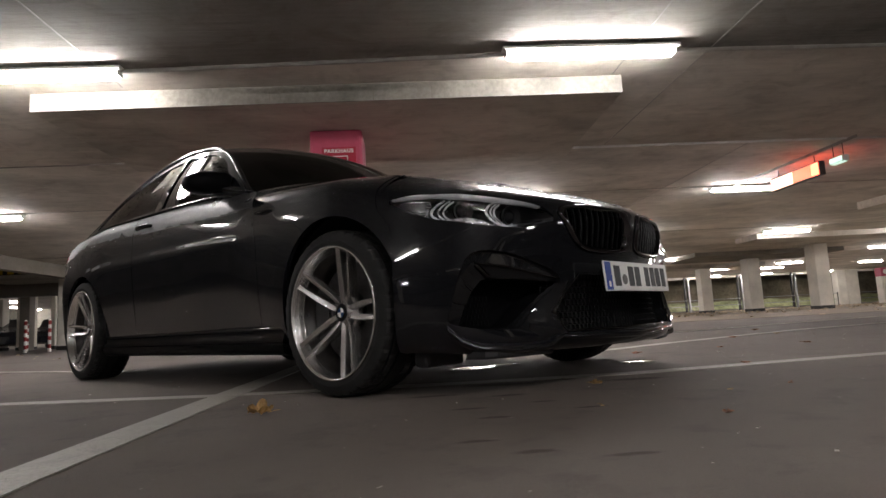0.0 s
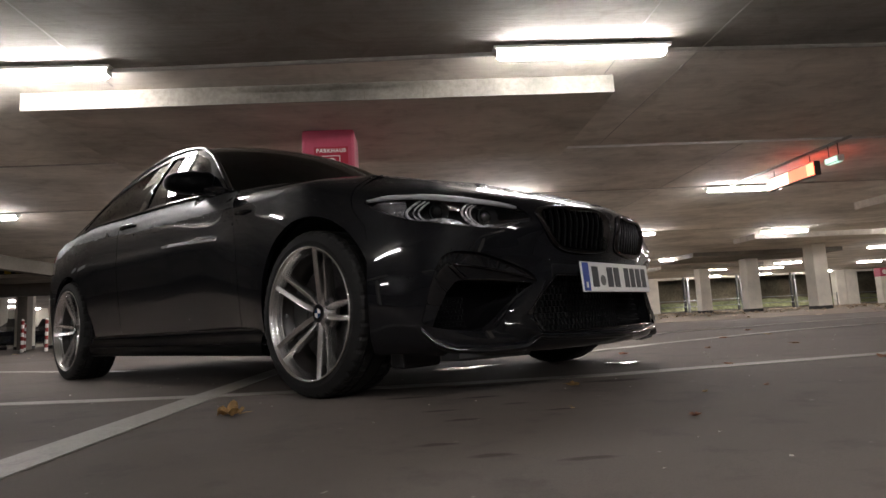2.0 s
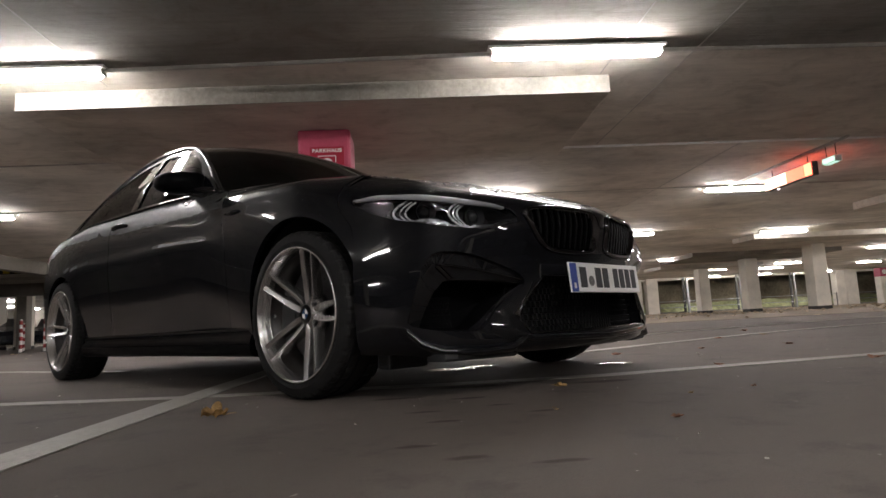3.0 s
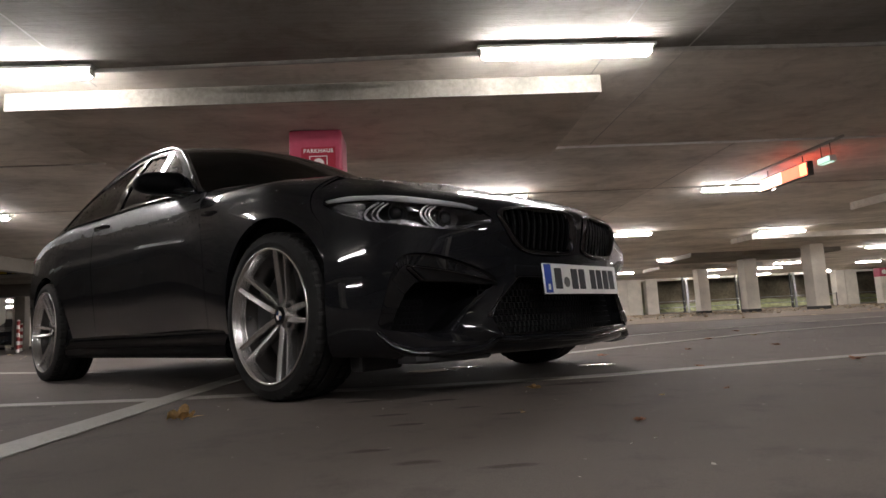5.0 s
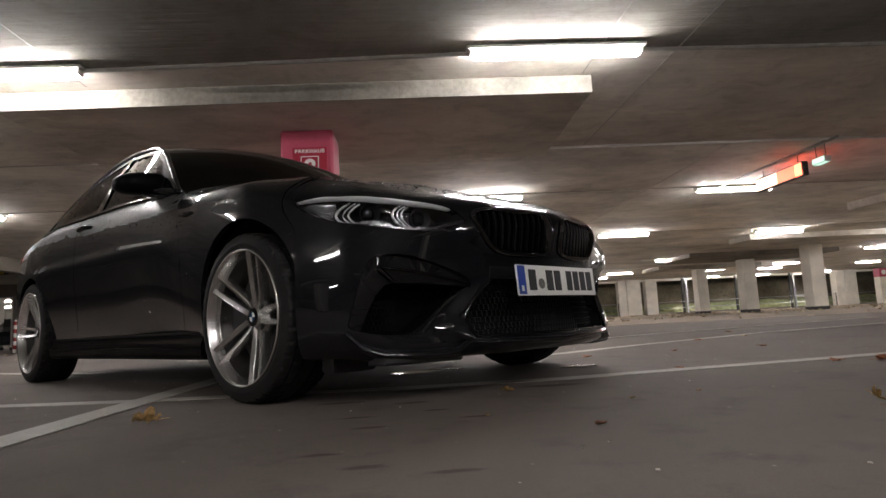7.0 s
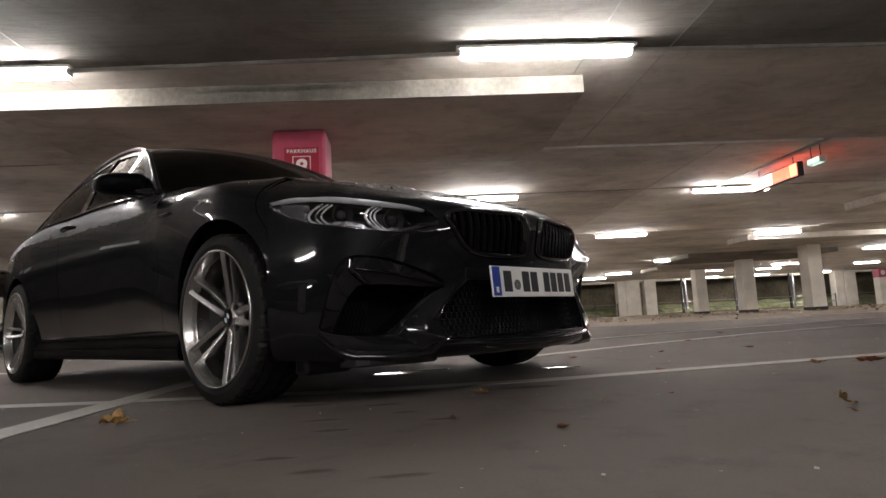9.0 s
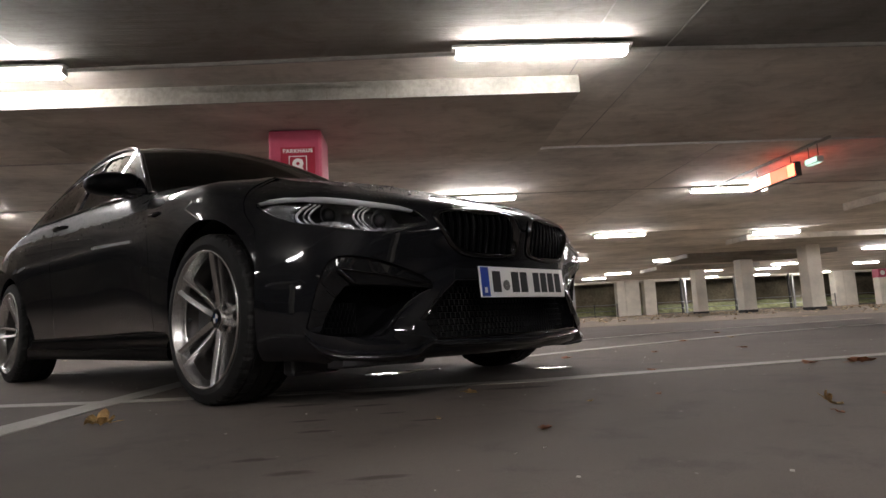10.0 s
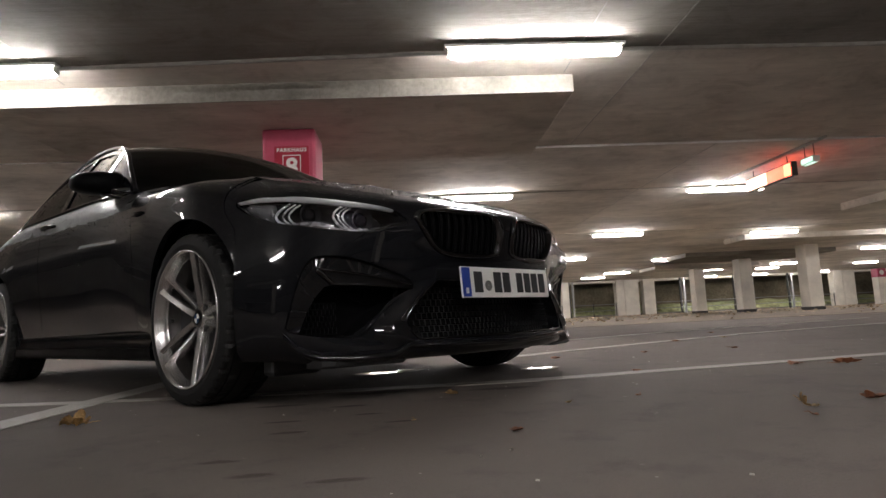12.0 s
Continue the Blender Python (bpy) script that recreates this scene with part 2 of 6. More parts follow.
def slab(points):
    """A flat slab over an outline."""
    bm = bmesh.new()
    low = [bm.verts.new((x, y, CEIL)) for x, y in points]
    top = [bm.verts.new((x, y, CEIL + 0.35)) for x, y in points]
    bm.faces.new(low[::-1])
    bm.faces.new(top)
    for k in range(len(points)):
        j = (k + 1) % len(points)
        bm.faces.new((low[k], low[j], top[j], top[k]))
    bmesh.ops.recalc_face_normals(bm, faces=bm.faces)
    return bm


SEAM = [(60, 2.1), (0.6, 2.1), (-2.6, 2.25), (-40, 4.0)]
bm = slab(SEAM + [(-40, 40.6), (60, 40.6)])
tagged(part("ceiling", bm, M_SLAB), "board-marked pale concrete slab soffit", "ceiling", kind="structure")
# this side of the seam takes the darkened copy instead of dimmer lamps
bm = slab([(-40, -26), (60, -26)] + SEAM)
tagged(part("ceiling", bm, M_DIMSLAB), "board-marked brown grey concrete slab soffit, darkened for its weaker light", "ceiling", kind="structure")

# slab joints: shallow strips under the soffit
for k, x in enumerate((1.72, -2.9, 6.3)):
    bm = boxed(x - 0.006, x + 0.006, -6, 2.6, CEIL - 0.004, CEIL + 0.01)
    tagged(part("trim", bm, M_CONDUIT), "dark joint across the concrete soffit", "slab joint", kind="structure")
bm = boxed(2.428, 2.440, -3.0, 5.0, CEIL - 0.004, CEIL + 0.01)
tagged(part("trim", bm, M_CONDUIT), "dark joint across the concrete soffit", "slab joint", kind="structure")
bm = boxed(4.56, 4.572, 5.1, 13.0, CEIL - 0.004, CEIL + 0.01)
tagged(part("trim", bm, M_CONDUIT), "dark joint across the concrete soffit", "slab joint", kind="structure")


def drop_panel(cx, cy, x0=-2.72, x1=2.88, y0=-1.13, y1=1.10, white=True, material=None):
    bm = boxed(cx + x0, cx + x1, cy + y0, cy + y1, DROP, CEIL + 0.02, 0.012)
    ob = part("drop_panel", bm, material or M_DROP)
    tagged(ob, "concrete drop panel of the slab above a column", "drop panel", kind="structure")
    if white:
        bm = boxed(cx + x0 + 0.002, cx + x1 - 0.002, cy + y0 - 0.006, cy + y0 + 0.02, DROP + 0.001, CEIL - 0.001)
        part("painted_edge", bm, M_WHITE, ob, "white painted edge with stained joints")
        for x in (-0.52, 0.46, 1.02):
            bm = boxed(cx + x - 0.006, cx + x + 0.006, cy + y0 - 0.009, cy + y0, DROP + 0.006, CEIL - 0.05)
            part("joint", bm, M_WALL, ob)
    return ob


def column(name, cx, cy, half, material, label, plinth=True, top=DROP):
    th = thing(name, label, "column", at=pose(cx, cy, 0))
    th["kind"] = "structure"
    part("shaft", boxed(-half, half, -half, half, 0.0, top, 0.03), material, th)
    if plinth:
        part("plinth", boxed(-half - 0.004, half + 0.004, -half - 0.004, half + 0.004, 0.0, 0.13), M_PLINTH, th, "black painted plinth")
    return th


pink = column("column", -1.06, 3.765, 0.282, M_PINK, "pink painted square concrete column carrying a red sign")
turn = pose(1.82, 2.635, 0, 0, 0, -0.7) @ pose(-1.82, -2.635, 0)
drop_panel(-1.06, 3.765).matrix_basis = turn
column("column", 15.9, 20.0, 0.29, M_COLUMN, "beige painted square concrete column with a black plinth", top=CEIL)
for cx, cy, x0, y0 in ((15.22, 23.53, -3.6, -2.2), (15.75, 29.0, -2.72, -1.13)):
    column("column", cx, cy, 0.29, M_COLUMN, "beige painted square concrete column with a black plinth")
    # the panel reaching forward gets the shaded copy
    drop_panel(cx, cy, x0, 2.88, y0, 1.10, white=False, material=M_SHADEDROP if y0 < -2 else M_DROP)
drop_panel(13.9, 17.0, -2.9, 2.7, -1.2, 0.1, white=False)
red_top = column("column", 31.94, 36.27, 0.29, M_COLUMN, "beige square concrete column with a red band and white disc", False)
part("band", boxed(-.296, .296, -.296, .296, 1.78, DROP - .002, 0.03), M_PINK, red_top, "red painted band")
part("disc", revolve(bmesh.new(), [(.001, -.302), (.16, -.302), (.165, -.296)], 20), M_SIGNWHITE, red_top, "white round mark").location = (0, 0, 2.10)
column("column", 13.1, 9.5, 0.29, M_COLUMN, "beige painted square concrete column with a black plinth")
drop_panel(13.1, 9.5, white=False)
for cx, cy, half in ((-11.85, 18.5, 0.28), (-16.95, 24.6, 0.28), (-19.1, 26.2, 0.25), (-14.53, 22.3, 0.085)):
    column("column", cx, cy, half, M_COLUMN, "beige painted square concrete column by the ramp")
column("column", -15.38, 22.0, 0.19, M_WALL, "dark square concrete column by the ramp", False)
drop_panel(-11.85, 18.5, white=False)
drop_panel(-16.95, 24.6, white=False)
for cx, cy in ((-1.06, -11.0), (9.0, -11.0), (-11.0, -11.0)):
    column("column", cx, cy, 0.29, M_COLUMN, "beige painted square concrete column with a black plinth")
    drop_panel(cx, cy, white=False)

# downstand beam over the ramp
bm = boxed(-11.0, -10.7, 9.6, 17.2, 2.20, CEIL + 0.02, 0.01, pose(0, 0, 0))
tagged(part("beam", bm, M_WALL), "pale concrete downstand beam beside the ramp", "beam", kind="structure")
bm = boxed(-34, -13.0, 20.6, 21.0, 2.02, CEIL + 0.02, 0.01)
tagged(part("beam", bm, M_WALL), "dark concrete downstand beam across the ramp", "beam", kind="structure")

# ---- lamps ----
def lamp_thing():
    th = thing("ceiling_lamp", "glowing fluorescent batten lamp under the concrete soffit", "ceiling lamp", "fluorescent lamps")
    part("housing", boxed(-0.03, 1.51, -0.072, 0.072, 2.510, 2.536, 0.006), M_LAMPCASE, th, "white sheet-metal housing")
    bm = bmesh.new()
    n = 14
    turn = [math.pi * (0.86 + 1.28 * k / n) for k in range(n + 1)]
    prof = [(0.049 * math.cos(a), 2.474 + 0.037 * math.sin(a)) for a in turn]
    rows = []
    for x, q in ((0.012, 0.72), (0.03, 0.96), (0.05, 1.0), (1.43, 1.0), (1.45, 0.96), (1.468, 0.72)):
        rows.append([bm.verts.new((x, y * q, 2.49 + (z - 2.49) * q)) for y, z in prof])
    for a, b in zip(rows, rows[1:]):
        for k in range(n):
            bm.faces.new((a[k], a[k + 1], b[k + 1], b[k]))
        bm.faces.new((a[-1], a[0], b[0], b[-1]))
    bm.faces.new(rows[0][::-1])
    bm.faces.new(rows[-1])
    bmesh.ops.recalc_face_normals(bm, faces=bm.faces)
    part("diffuser", bm, M_TUBE, th, "bright white ribbed diffuser")
    for x in (-0.006, 1.470):
        part("end_cap", boxed(x, x + 0.016, -0.044, 0.044, 2.462, 2.51, 0.006), M_LAMPCASE, th)
    for x in (0.3, 1.18):
        part("hanger", boxed(x - 0.015, x + 0.015, -0.012, 0.012, 2.536, CEIL + 0.01), M_CONDUIT, th)
    return th


lamp = lamp_thing()
spots = [(0.565, 1.96), (-4.19, 2.14), 
         (-8.75, 1.985), (0.66, 8.05), (5.49, 8.05), (-3.97, 8.05), (-8.6, 8.07), (10.3, 8.05), 
         (5.5, 14.1), (10.65, 14.85), (0.9, 14.1), (15.4, 14.8), (-3.8, 14.1), (-8.5, 14.1),
         (11.0, 23.3), (19.4, 21.6), (5.9, 21.2), (1.0, 21.2), (-4.0, 21.2),
         (19.75, 28.7), (26.05, 30.8), (11.25, 30.8), (16.9, 31.2), (5.0, 29.0), (-2.0, 29.0),
         # from (24.6, 14.8) to (33.0, 28.7): unseen lamps added to brighten the far deck
         (11.0, 34.5), (20.95, 32.2), (3.0, 32.0), (24.6, 14.8), (20.1, 14.8), (24.2, 21.6), (29.0, 21.6), (6.0, 26.4), (-6.0, 32.0), (33.0, 28.7), (15.2, 8.05), 
         # the four at y 38.7 are added out of sight to brighten piers and bank
         (8.0, 38.7), (20.45, 38.7), (24.2, 38.7), (28.75, 38.7), (-15.4, 30.5), (-16.5, 35.0), (-18.9, 25.3), (-22.0, 29.8), (-25.2, 34.9), (-26.0, 38.6),
         # from (20.0, 8.05) to (36.0, 33.8): more unseen lamps added for the far deck
         (-4.85, -4.80), (0.45, -4.15), (0.15, -9.6), (9.45, -4.95), (-9.2, -4.95),   (-14.0, 25.5), (20.0, 8.05), (24.8, 8.05), (29.5, 14.8), (34.2, 14.8), (33.8, 21.6), (38.5, 28.7), (36.0, 33.8), (11.0, -8.8), (-9.8, -11.2), (-12.6, -13.4)]
lamp.matrix_basis = pose(spots[0][0], spots[0][1], 0)
for x, y in spots[1:]:
    copy_thing(lamp, pose(x, y, 0))

bm = tube(bmesh.new(), [(-18, 2.86, CEIL - 0.05), (-2.6, 2.15, CEIL - 0.05), (0.6, 2.0, CEIL - 0.05), (24, 2.0, CEIL - 0.05)], 0.02, 8)
tagged(part("conduit", bm, M_CONDUIT, smooth=True), "dark grey cable conduit under the soffit", "conduit", kind="structure")
for y in (8.05, 14.1, -4.95):
    bm = tube(bmesh.new(), [(-18, y + 0.015, CEIL - 0.002), (24, y + 0.015, CEIL - 0.002)], 0.009, 8)
    tagged(part("conduit", bm, M_CONDUIT, smooth=True), "dark grey cable conduit under the soffit", "conduit", kind="structure")
bm = tube(bmesh.new(), [(1.9, 5.06, CEIL - 0.012), (14, 5.06, CEIL - 0.012)], 0.018, 8)
tagged(part("conduit", bm, M_PALEPIPE, smooth=True), "pale metal cable conduit under the soffit", "conduit", kind="structure")
bm = tube(bmesh.new(), [(-14, 5.1, CEIL - 0.008), (-3.8, 5.1, CEIL - 0.008)], 0.010, 8)
tagged(part("conduit", bm, M_CONDUIT, smooth=True), "dark grey cable conduit under the soffit", "conduit", kind="structure")
bm = tube(bmesh.new(), [(5.97, 4.9, CEIL - 0.03), (5.93, 8.0, CEIL - 0.03)], 0.022, 8)
tagged(part("conduit", bm, M_CONDUIT, smooth=True), "dark cable conduit carrying the hanging signs", "conduit", kind="structure")

# ---- hanging light signs ----
sign = thing("light_sign", "glowing red and white light box sign hung from the soffit", "sign", at=pose(6.08, 5.78, 0))
part("case", boxed(-0.045, 0.045, 0.0, 1.25, 2.195, 2.415, 0.008), M_DARKSTEEL, sign, "dark metal case")
part("panel", boxed(-0.051, -0.046, 0.66, 1.235, 2.21, 2.40), M_WHITELIGHT, sign, "overexposed white light panel")
part("panel", boxed(-0.051, -0.046, 0.20, 0.655, 2.21, 2.40), M_AMBERLIGHT, sign, "salmon orange light panel")
part("panel", boxed(-0.051, -0.046, 0.03, 0.195, 2.21, 2.40), M_REDLIGHT, sign, "red light panel")
part("panel", boxed(0.046, 0.051, 0.015, 1.235, 2.21, 2.40), M_REDLIGHT, sign, "red light panel")
for y in (0.16, 1.08):
    part("hanger", tube(bmesh.new(), [(0, y, 2.41), (0, y, CEIL - 0.03)], 0.007, 6), M_DARKSTEEL, sign)

ex = thing("exit_sign", "glowing green and white emergency exit box hung from the soffit", "sign", at=pose(6.05, 5.18, 0))
part("case", boxed(-0.05, 0.05, 0.06, 0.34, 2.27, 2.36, 0.008), M_SIGNWHITE, ex, "white plastic case")
part("panel", boxed(-0.056, -0.051, 0.075, 0.325, 2.28, 2.35), M_GREENLIGHT, ex, "pale green light panel")
part("panel", boxed(-0.03, 0.03, 0.08, 0.32, 2.264, 2.269), M_GREENLIGHT, ex)
for y in (0.1, 0.3):
    part("hanger", tube(bmesh.new(), [(0, y, 2.37), (0, y, CEIL - 0.0)], 0.006, 6), M_DARKSTEEL, ex)


# ---- column sign ----
def lettering(name, text, size, at, material, parent, spacing=1.0):
    cu = bpy.data.curves.new(name, "FONT")
    cu.body, cu.size, cu.align_x, cu.align_y = text, size, "CENTER", "CENTER"
    cu.extrude, cu.space_character, cu.offset = 0.0008, spacing, size * 0.03
    cu.materials.append(material)
    ob = new(name, cu)
    ob.parent = parent
    ob.matrix_basis = at
    return ob


ps = thing("parking_sign", "red sign with white lettering on the pink column", "sign", at=pose(-1.045, 3.478, 0))
part("plate", boxed(-0.165, 0.200, -0.004, 0.004, 1.72, 2.187, 0.002), M_SIGNRED, ps)
lettering("lettering", "PARKHAUS", 0.057, pose(0.017, -0.006, 2.142, 90), M_SIGNWHITE, ps, 1.15)
bm = bmesh.new()
for a in ((-0.078, 0.112, 2.080, 2.088), (-0.078, 0.112, 1.80, 1.808), (-0.078, -0.070, 1.808, 2.080), (0.104, 0.112, 1.808, 2.080)):
    box(bm, a[0], a[1], -0.007, -0.004, a[2], a[3])
part("border", bm, M_SIGNWHITE, ps)
lettering("lettering", "8", 0.25, pose(0.017, -0.006, 1.955, 90), M_SIGNWHITE, ps)

# ---- far open side ----
def rail_run(x0, x1):
    th = thing("railing", "thin steel guard rail across the open side", "railing", "guard rails", at=pose(x0, 39.8, 0))
    for z in (0.42, 0.86):
        part("bar", tube(bmesh.new(), [(0, 0, z), (x1 - x0, 0, z)], 0.025, 6), M_STEEL, th)
    for x in (0.05, (x1 - x0) / 2, x1 - x0 - 0.05):
        part("post", boxed(x - 0.025, x + 0.025, -0.02, 0.02, 0.0, 0.95), M_DARKSTEEL, th)


piers = ((4.0, 0.9), (11.3, 0.25), (15.27, 0.29), (16.1, 0.52), (17.4, 0.42), (31.6, 0.34), (32.42, 0.46), (43.0, 0.5))
for k, (x, h) in enumerate(piers):
    bm = boxed(x - h, x + h, 39.7, 40.3, 0, CEIL, 0.02)
    tagged(part("wall_pier", bm, M_COLUMN), "beige painted concrete pier of the open side", "pier", kind="structure")
for a, b in zip(piers, piers[1:]):
    if b[0] - a[0] > 1.5:
        rail_run(a[0] + a[1], b[0] - b[1])
for x in (11.6, 19.8, 23.8, 27.9, 37.0):
    for dx in (0.0, 0.28):
        bm = boxed(x + dx - 0.07, x + dx + 0.07, 39.86, 40.0, 0, CEIL, 0.01)
        tagged(part("post", bm, M_STEEL if dx else M_DARKSTEEL), "steel facade post standing on the deck edge", "post", kind="structure")
bm = boxed(-10, 60, 39.9, 40.3, 2.40, CEIL + 0.02)
tagged(part("lintel", bm, M_COLUMN), "pale concrete edge of the slab over the open side", "lintel", kind="structure")
bm = boxed(-10, 60, 40.3, 40.5, 0.0, 0.12)
tagged(part("kerb", bm, M_WALL), "concrete kerb at the deck edge", "kerb", kind="structure")
bm = bmesh.new()
bmesh.ops.create_grid(bm, x_segments=240, y_segments=10, size=0.5)
for v in bm.verts:
    u, w = v.co.x * 70, v.co.y + 0.5
    v.co = (u, w * 1.6 + 0.1 * noise.noise(Vector((u * 0.7, w * 3, 1))), 0.02 + 0.72 * w ** 0.5 + 0.10 * noise.noise(Vector((u * 0.9, w * 2, 5))))
bank = part("bank", bm, M_HEDGE)
bank.location = (25, 40.9, 0)
tagged(bank, "mossy yellow green bank outside the deck in lamp light", "bank", kind="structure")
bm = boxed(-60, 100, 46, 46.4, 0, 9)
tagged(part("backdrop", bm, M_TREES), "night-dark wall of trees outside", "backdrop", kind="structure")

# side and end walls that close the deck
bm = boxed(-40.4, -40, -26, 40.6, 0, CEIL)
tagged(part("wall_west", bm, M_WALL), "bare concrete wall of the deck", "wall", kind="structure")
bm = boxed(60, 60.4, -26, 40.6, 0, CEIL)
tagged(part("wall_east", bm, M_WALL), "bare concrete wall of the deck", "wall", kind="structure")
bm = boxed(-40, 60, -26.4, -26, 0, CEIL)
tagged(part("wall_south", bm, M_WALL), "bare concrete wall of the deck", "wall", kind="structure")
bm = boxed(-40, -10, 40.0, 40.4, 0, CEIL)
tagged(part("wall_north", bm, M_WALL), "bare concrete wall of the deck", "wall", kind="structure")


# ---- car shape ----
# Car space: x ahead of the front axle, y to the car's left, z up. The right half is drawn, the left mirrors it.
OUTLINE = [(0.785, 0.0), (0.757, -0.28), (0.705, -0.46), (0.625, -0.64), (0.54, -0.772), (0.42, -0.848), (0.25, -0.912), (0.0, -0.922),
           (-0.35, -0.908), (-0.75, -0.876), (-1.3, -0.881), (-1.9, -0.893), (-2.35, -0.914), (-2.69, -0.925), (-3.0, -0.900),
           (-3.3, -0.85), (-3.52, -0.74), (-3.65, -0.5), (-3.70, 0.0)]
SECTIONS = {
    0: [(.05, .135), (.0, .17), (.02, .28), (.025, .40), (.02, .50), (.0, .60), (.012, .655), (.06, .69)],
    1: [(.05, .135), (.0, .17), (.02, .28), (.025, .40), (.02, .50), (.008, .60), (.022, .66), (.075, .695)],
    3: [(.05, .135), (.0, .17), (.008, .28), (.009, .40), (.004, .50), (.010, .60), (.050, .685), (.14, .735)],
    4: [(.05, .14), (.008, .18), (.003, .28), (.002, .40), (.009, .485), (.027, .60), (.052, .695), (.148, .755)],
    5: [(.05, .15), (.015, .19), (.0, .28), (.0, .40), (.007, .485), (.025, .60), (.049, .705), (.155, .775)],
    6: [(.04, .15), (.012, .21), (.001, .33), (.0, .42), (.006, .50), (.025, .61), (.056, .735), (.175, .812)],
    7: [(.02, .15), (.01, .25), (.003, .38), (.0, .50), (.002, .62), (.008, .722), (.034, .805), (.2, .852)],
    9: [(.080, .17), (.057, .24), (.037, .36), (.019, .50), (.007, .64), (.011, .765), (.030, .855), (.085, .918)],
    10: [(.078, .17), (.052, .26), (.032, .40), (.015, .54), (.005, .66), (.009, .815), (.027, .886), (.050, .944)],
    12: [(.072, .17), (.049, .25), (.030, .38), (.012, .52), (.003, .66), (.012, .835), (.032, .918), (.072, .976)],
    13: [(.03, .17), (.02, .24), (.008, .36), (.0, .50), (.0, .62), (.024, .79), (.050, .92), (.11, .980)],
    15: [(.04, .20), (.02, .28), (.01, .40), (.0, .52), (.0, .66), (.015, .80), (.04, .90), (.085, .975)],
    18: [(.04, .22), (.01, .32), (.0, .42), (.0, .55), (.0, .70), (.0, .82), (.02, .91), (.05, .975)],
}


def catmull(rows, t):
    """A smooth curve through rows at whole t; t is an array."""
    rows = np.asarray(rows, float)
    n = len(rows)
    t = np.clip(np.asarray(t, float), 0, n - 1 - 1e-9)
    i = t.astype(int)
    f = (t - i).reshape(-1, *([1] * (rows.ndim - 1)))
    p0, p1, p2, p3 = rows[np.maximum(i - 1, 0)], rows[i], rows[np.minimum(i + 1, n - 1)], rows[np.minimum(i + 2, n - 1)]
    return 0.5 * (2 * p1 + (p2 - p0) * f + (2 * p0 - 5 * p1 + 4 * p2 - p3) * f**2 + (3 * p1 - p0 - 3 * p2 + p3) * f**3)


def shell_table(nu=30, nv=120):
    idx = np.linspace(0, 18, 18 * nu + 1)
    mirrored = [(OUTLINE[1][0], -OUTLINE[1][1])] + OUTLINE + [(OUTLINE[-2][0], -OUTLINE[-2][1])]
    line = catmull(mirrored, idx + 1)
    tang = np.gradient(line, axis=0)
    tang /= np.linalg.norm(tang, axis=1)[:, None]
    out = np.stack([-tang[:, 1], tang[:, 0]], 1)
    out *= np.sign((out * (line - np.array([-1.4, 0.0]))).sum(1))[:, None]
    keys = sorted(SECTIONS)
    place = np.interp(idx, keys, np.arange(len(keys)))
    secs = catmull(np.array([SECTIONS[k] for k in keys]), place)
    v = np.linspace(0, 7, nv + 1)
    grid = np.zeros((len(idx), nv + 1, 3))
    for a in range(len(idx)):
        q = catmull(secs[a], v)
        # the flank's crease: a narrow shelf that runs from the gill to the hip
        x = line[a, 0]
        zc = np.interp(x, [-2.5, -2.2, -1.4, -.94, -.5], [.70, .705, .700, .692, .660])
        fade = np.interp(x, [-2.75, -2.4, -.80, -.61], [0, 1, 1, 0])
        q[:, 0] -= 0.0056 * fade * np.where(q[:, 1] > zc, np.clip(1 - (q[:, 1] - zc) / .024, 0, 1), np.clip(1 - (zc - q[:, 1]) / .11, 0, 1) ** 2)
        grid[a, :, :2] = line[a] - out[a] * q[:, :1]
        grid[a, :, 2] = q[:, 1]
    s = np.r_[0, np.cumsum(np.linalg.norm(np.diff(line, axis=0), axis=1))]
    return s, np.linspace(0, 1, nv + 1), grid


SH_S, SH_V, SH_G = shell_table()


def shell(s, v):
    """Points of the body's skirt: s metres along the outline from the nose, v from the bottom (0) to the shoulder (1)."""
    s, v = np.atleast_1d(np.asarray(s, float)), np.atleast_1d(np.asarray(v, float))
    a = np.clip(np.interp(s, SH_S, np.arange(len(SH_S))), 0, len(SH_S) - 1.001)
    b = np.clip(v, 0, 0.99999) * (len(SH_V) - 1)
    i, j = a.astype(int), b.astype(int)
    f, g = (a - i)[:, None], (b - j)[:, None]
    return (SH_G[i, j] * (1 - f) * (1 - g) + SH_G[i + 1, j] * f * (1 - g) + SH_G[i, j + 1] * (1 - f) * g + SH_G[i + 1, j + 1] * f * g)


def on_shell(points, axis):
    """(s, v) of the skirt where axis ('x' or 'y') and z have the given values; 'x' on the flank, 'y' on the nose."""
    k = "xyz".index(axis)
    flank = SH_S > 1.15 if axis == "x" else SH_S < 1.75
    rows = np.nonzero(flank)[0]
    found = []
    for h, z in points:
        d = (SH_G[rows, :, k] - h) ** 2 + (SH_G[rows, :, 2] - z) ** 2
        i, j = np.unravel_index(d.argmin(), d.shape)
        s, v = SH_S[rows[i]], SH_V[j]
        for _ in range(4):
            p = shell(s, v)[0]
            ds, dv = (shell(s + .004, v)[0] - p) / .004, (shell(s, v + .004)[0] - p) / .004
            m = np.array([[ds[k], dv[k]], [ds[2], dv[2]]])
            if abs(np.linalg.det(m)) < 1e-6:
                break
            step = np.linalg.solve(m, [h - p[k], z - p[2]]).clip(-.02, .02)
            s, v = s + step[0], v + step[1]
        found.append((float(s), float(np.clip(v, 0, 1))))
    return found

from mathutils.geometry import delaunay_2d_cdt


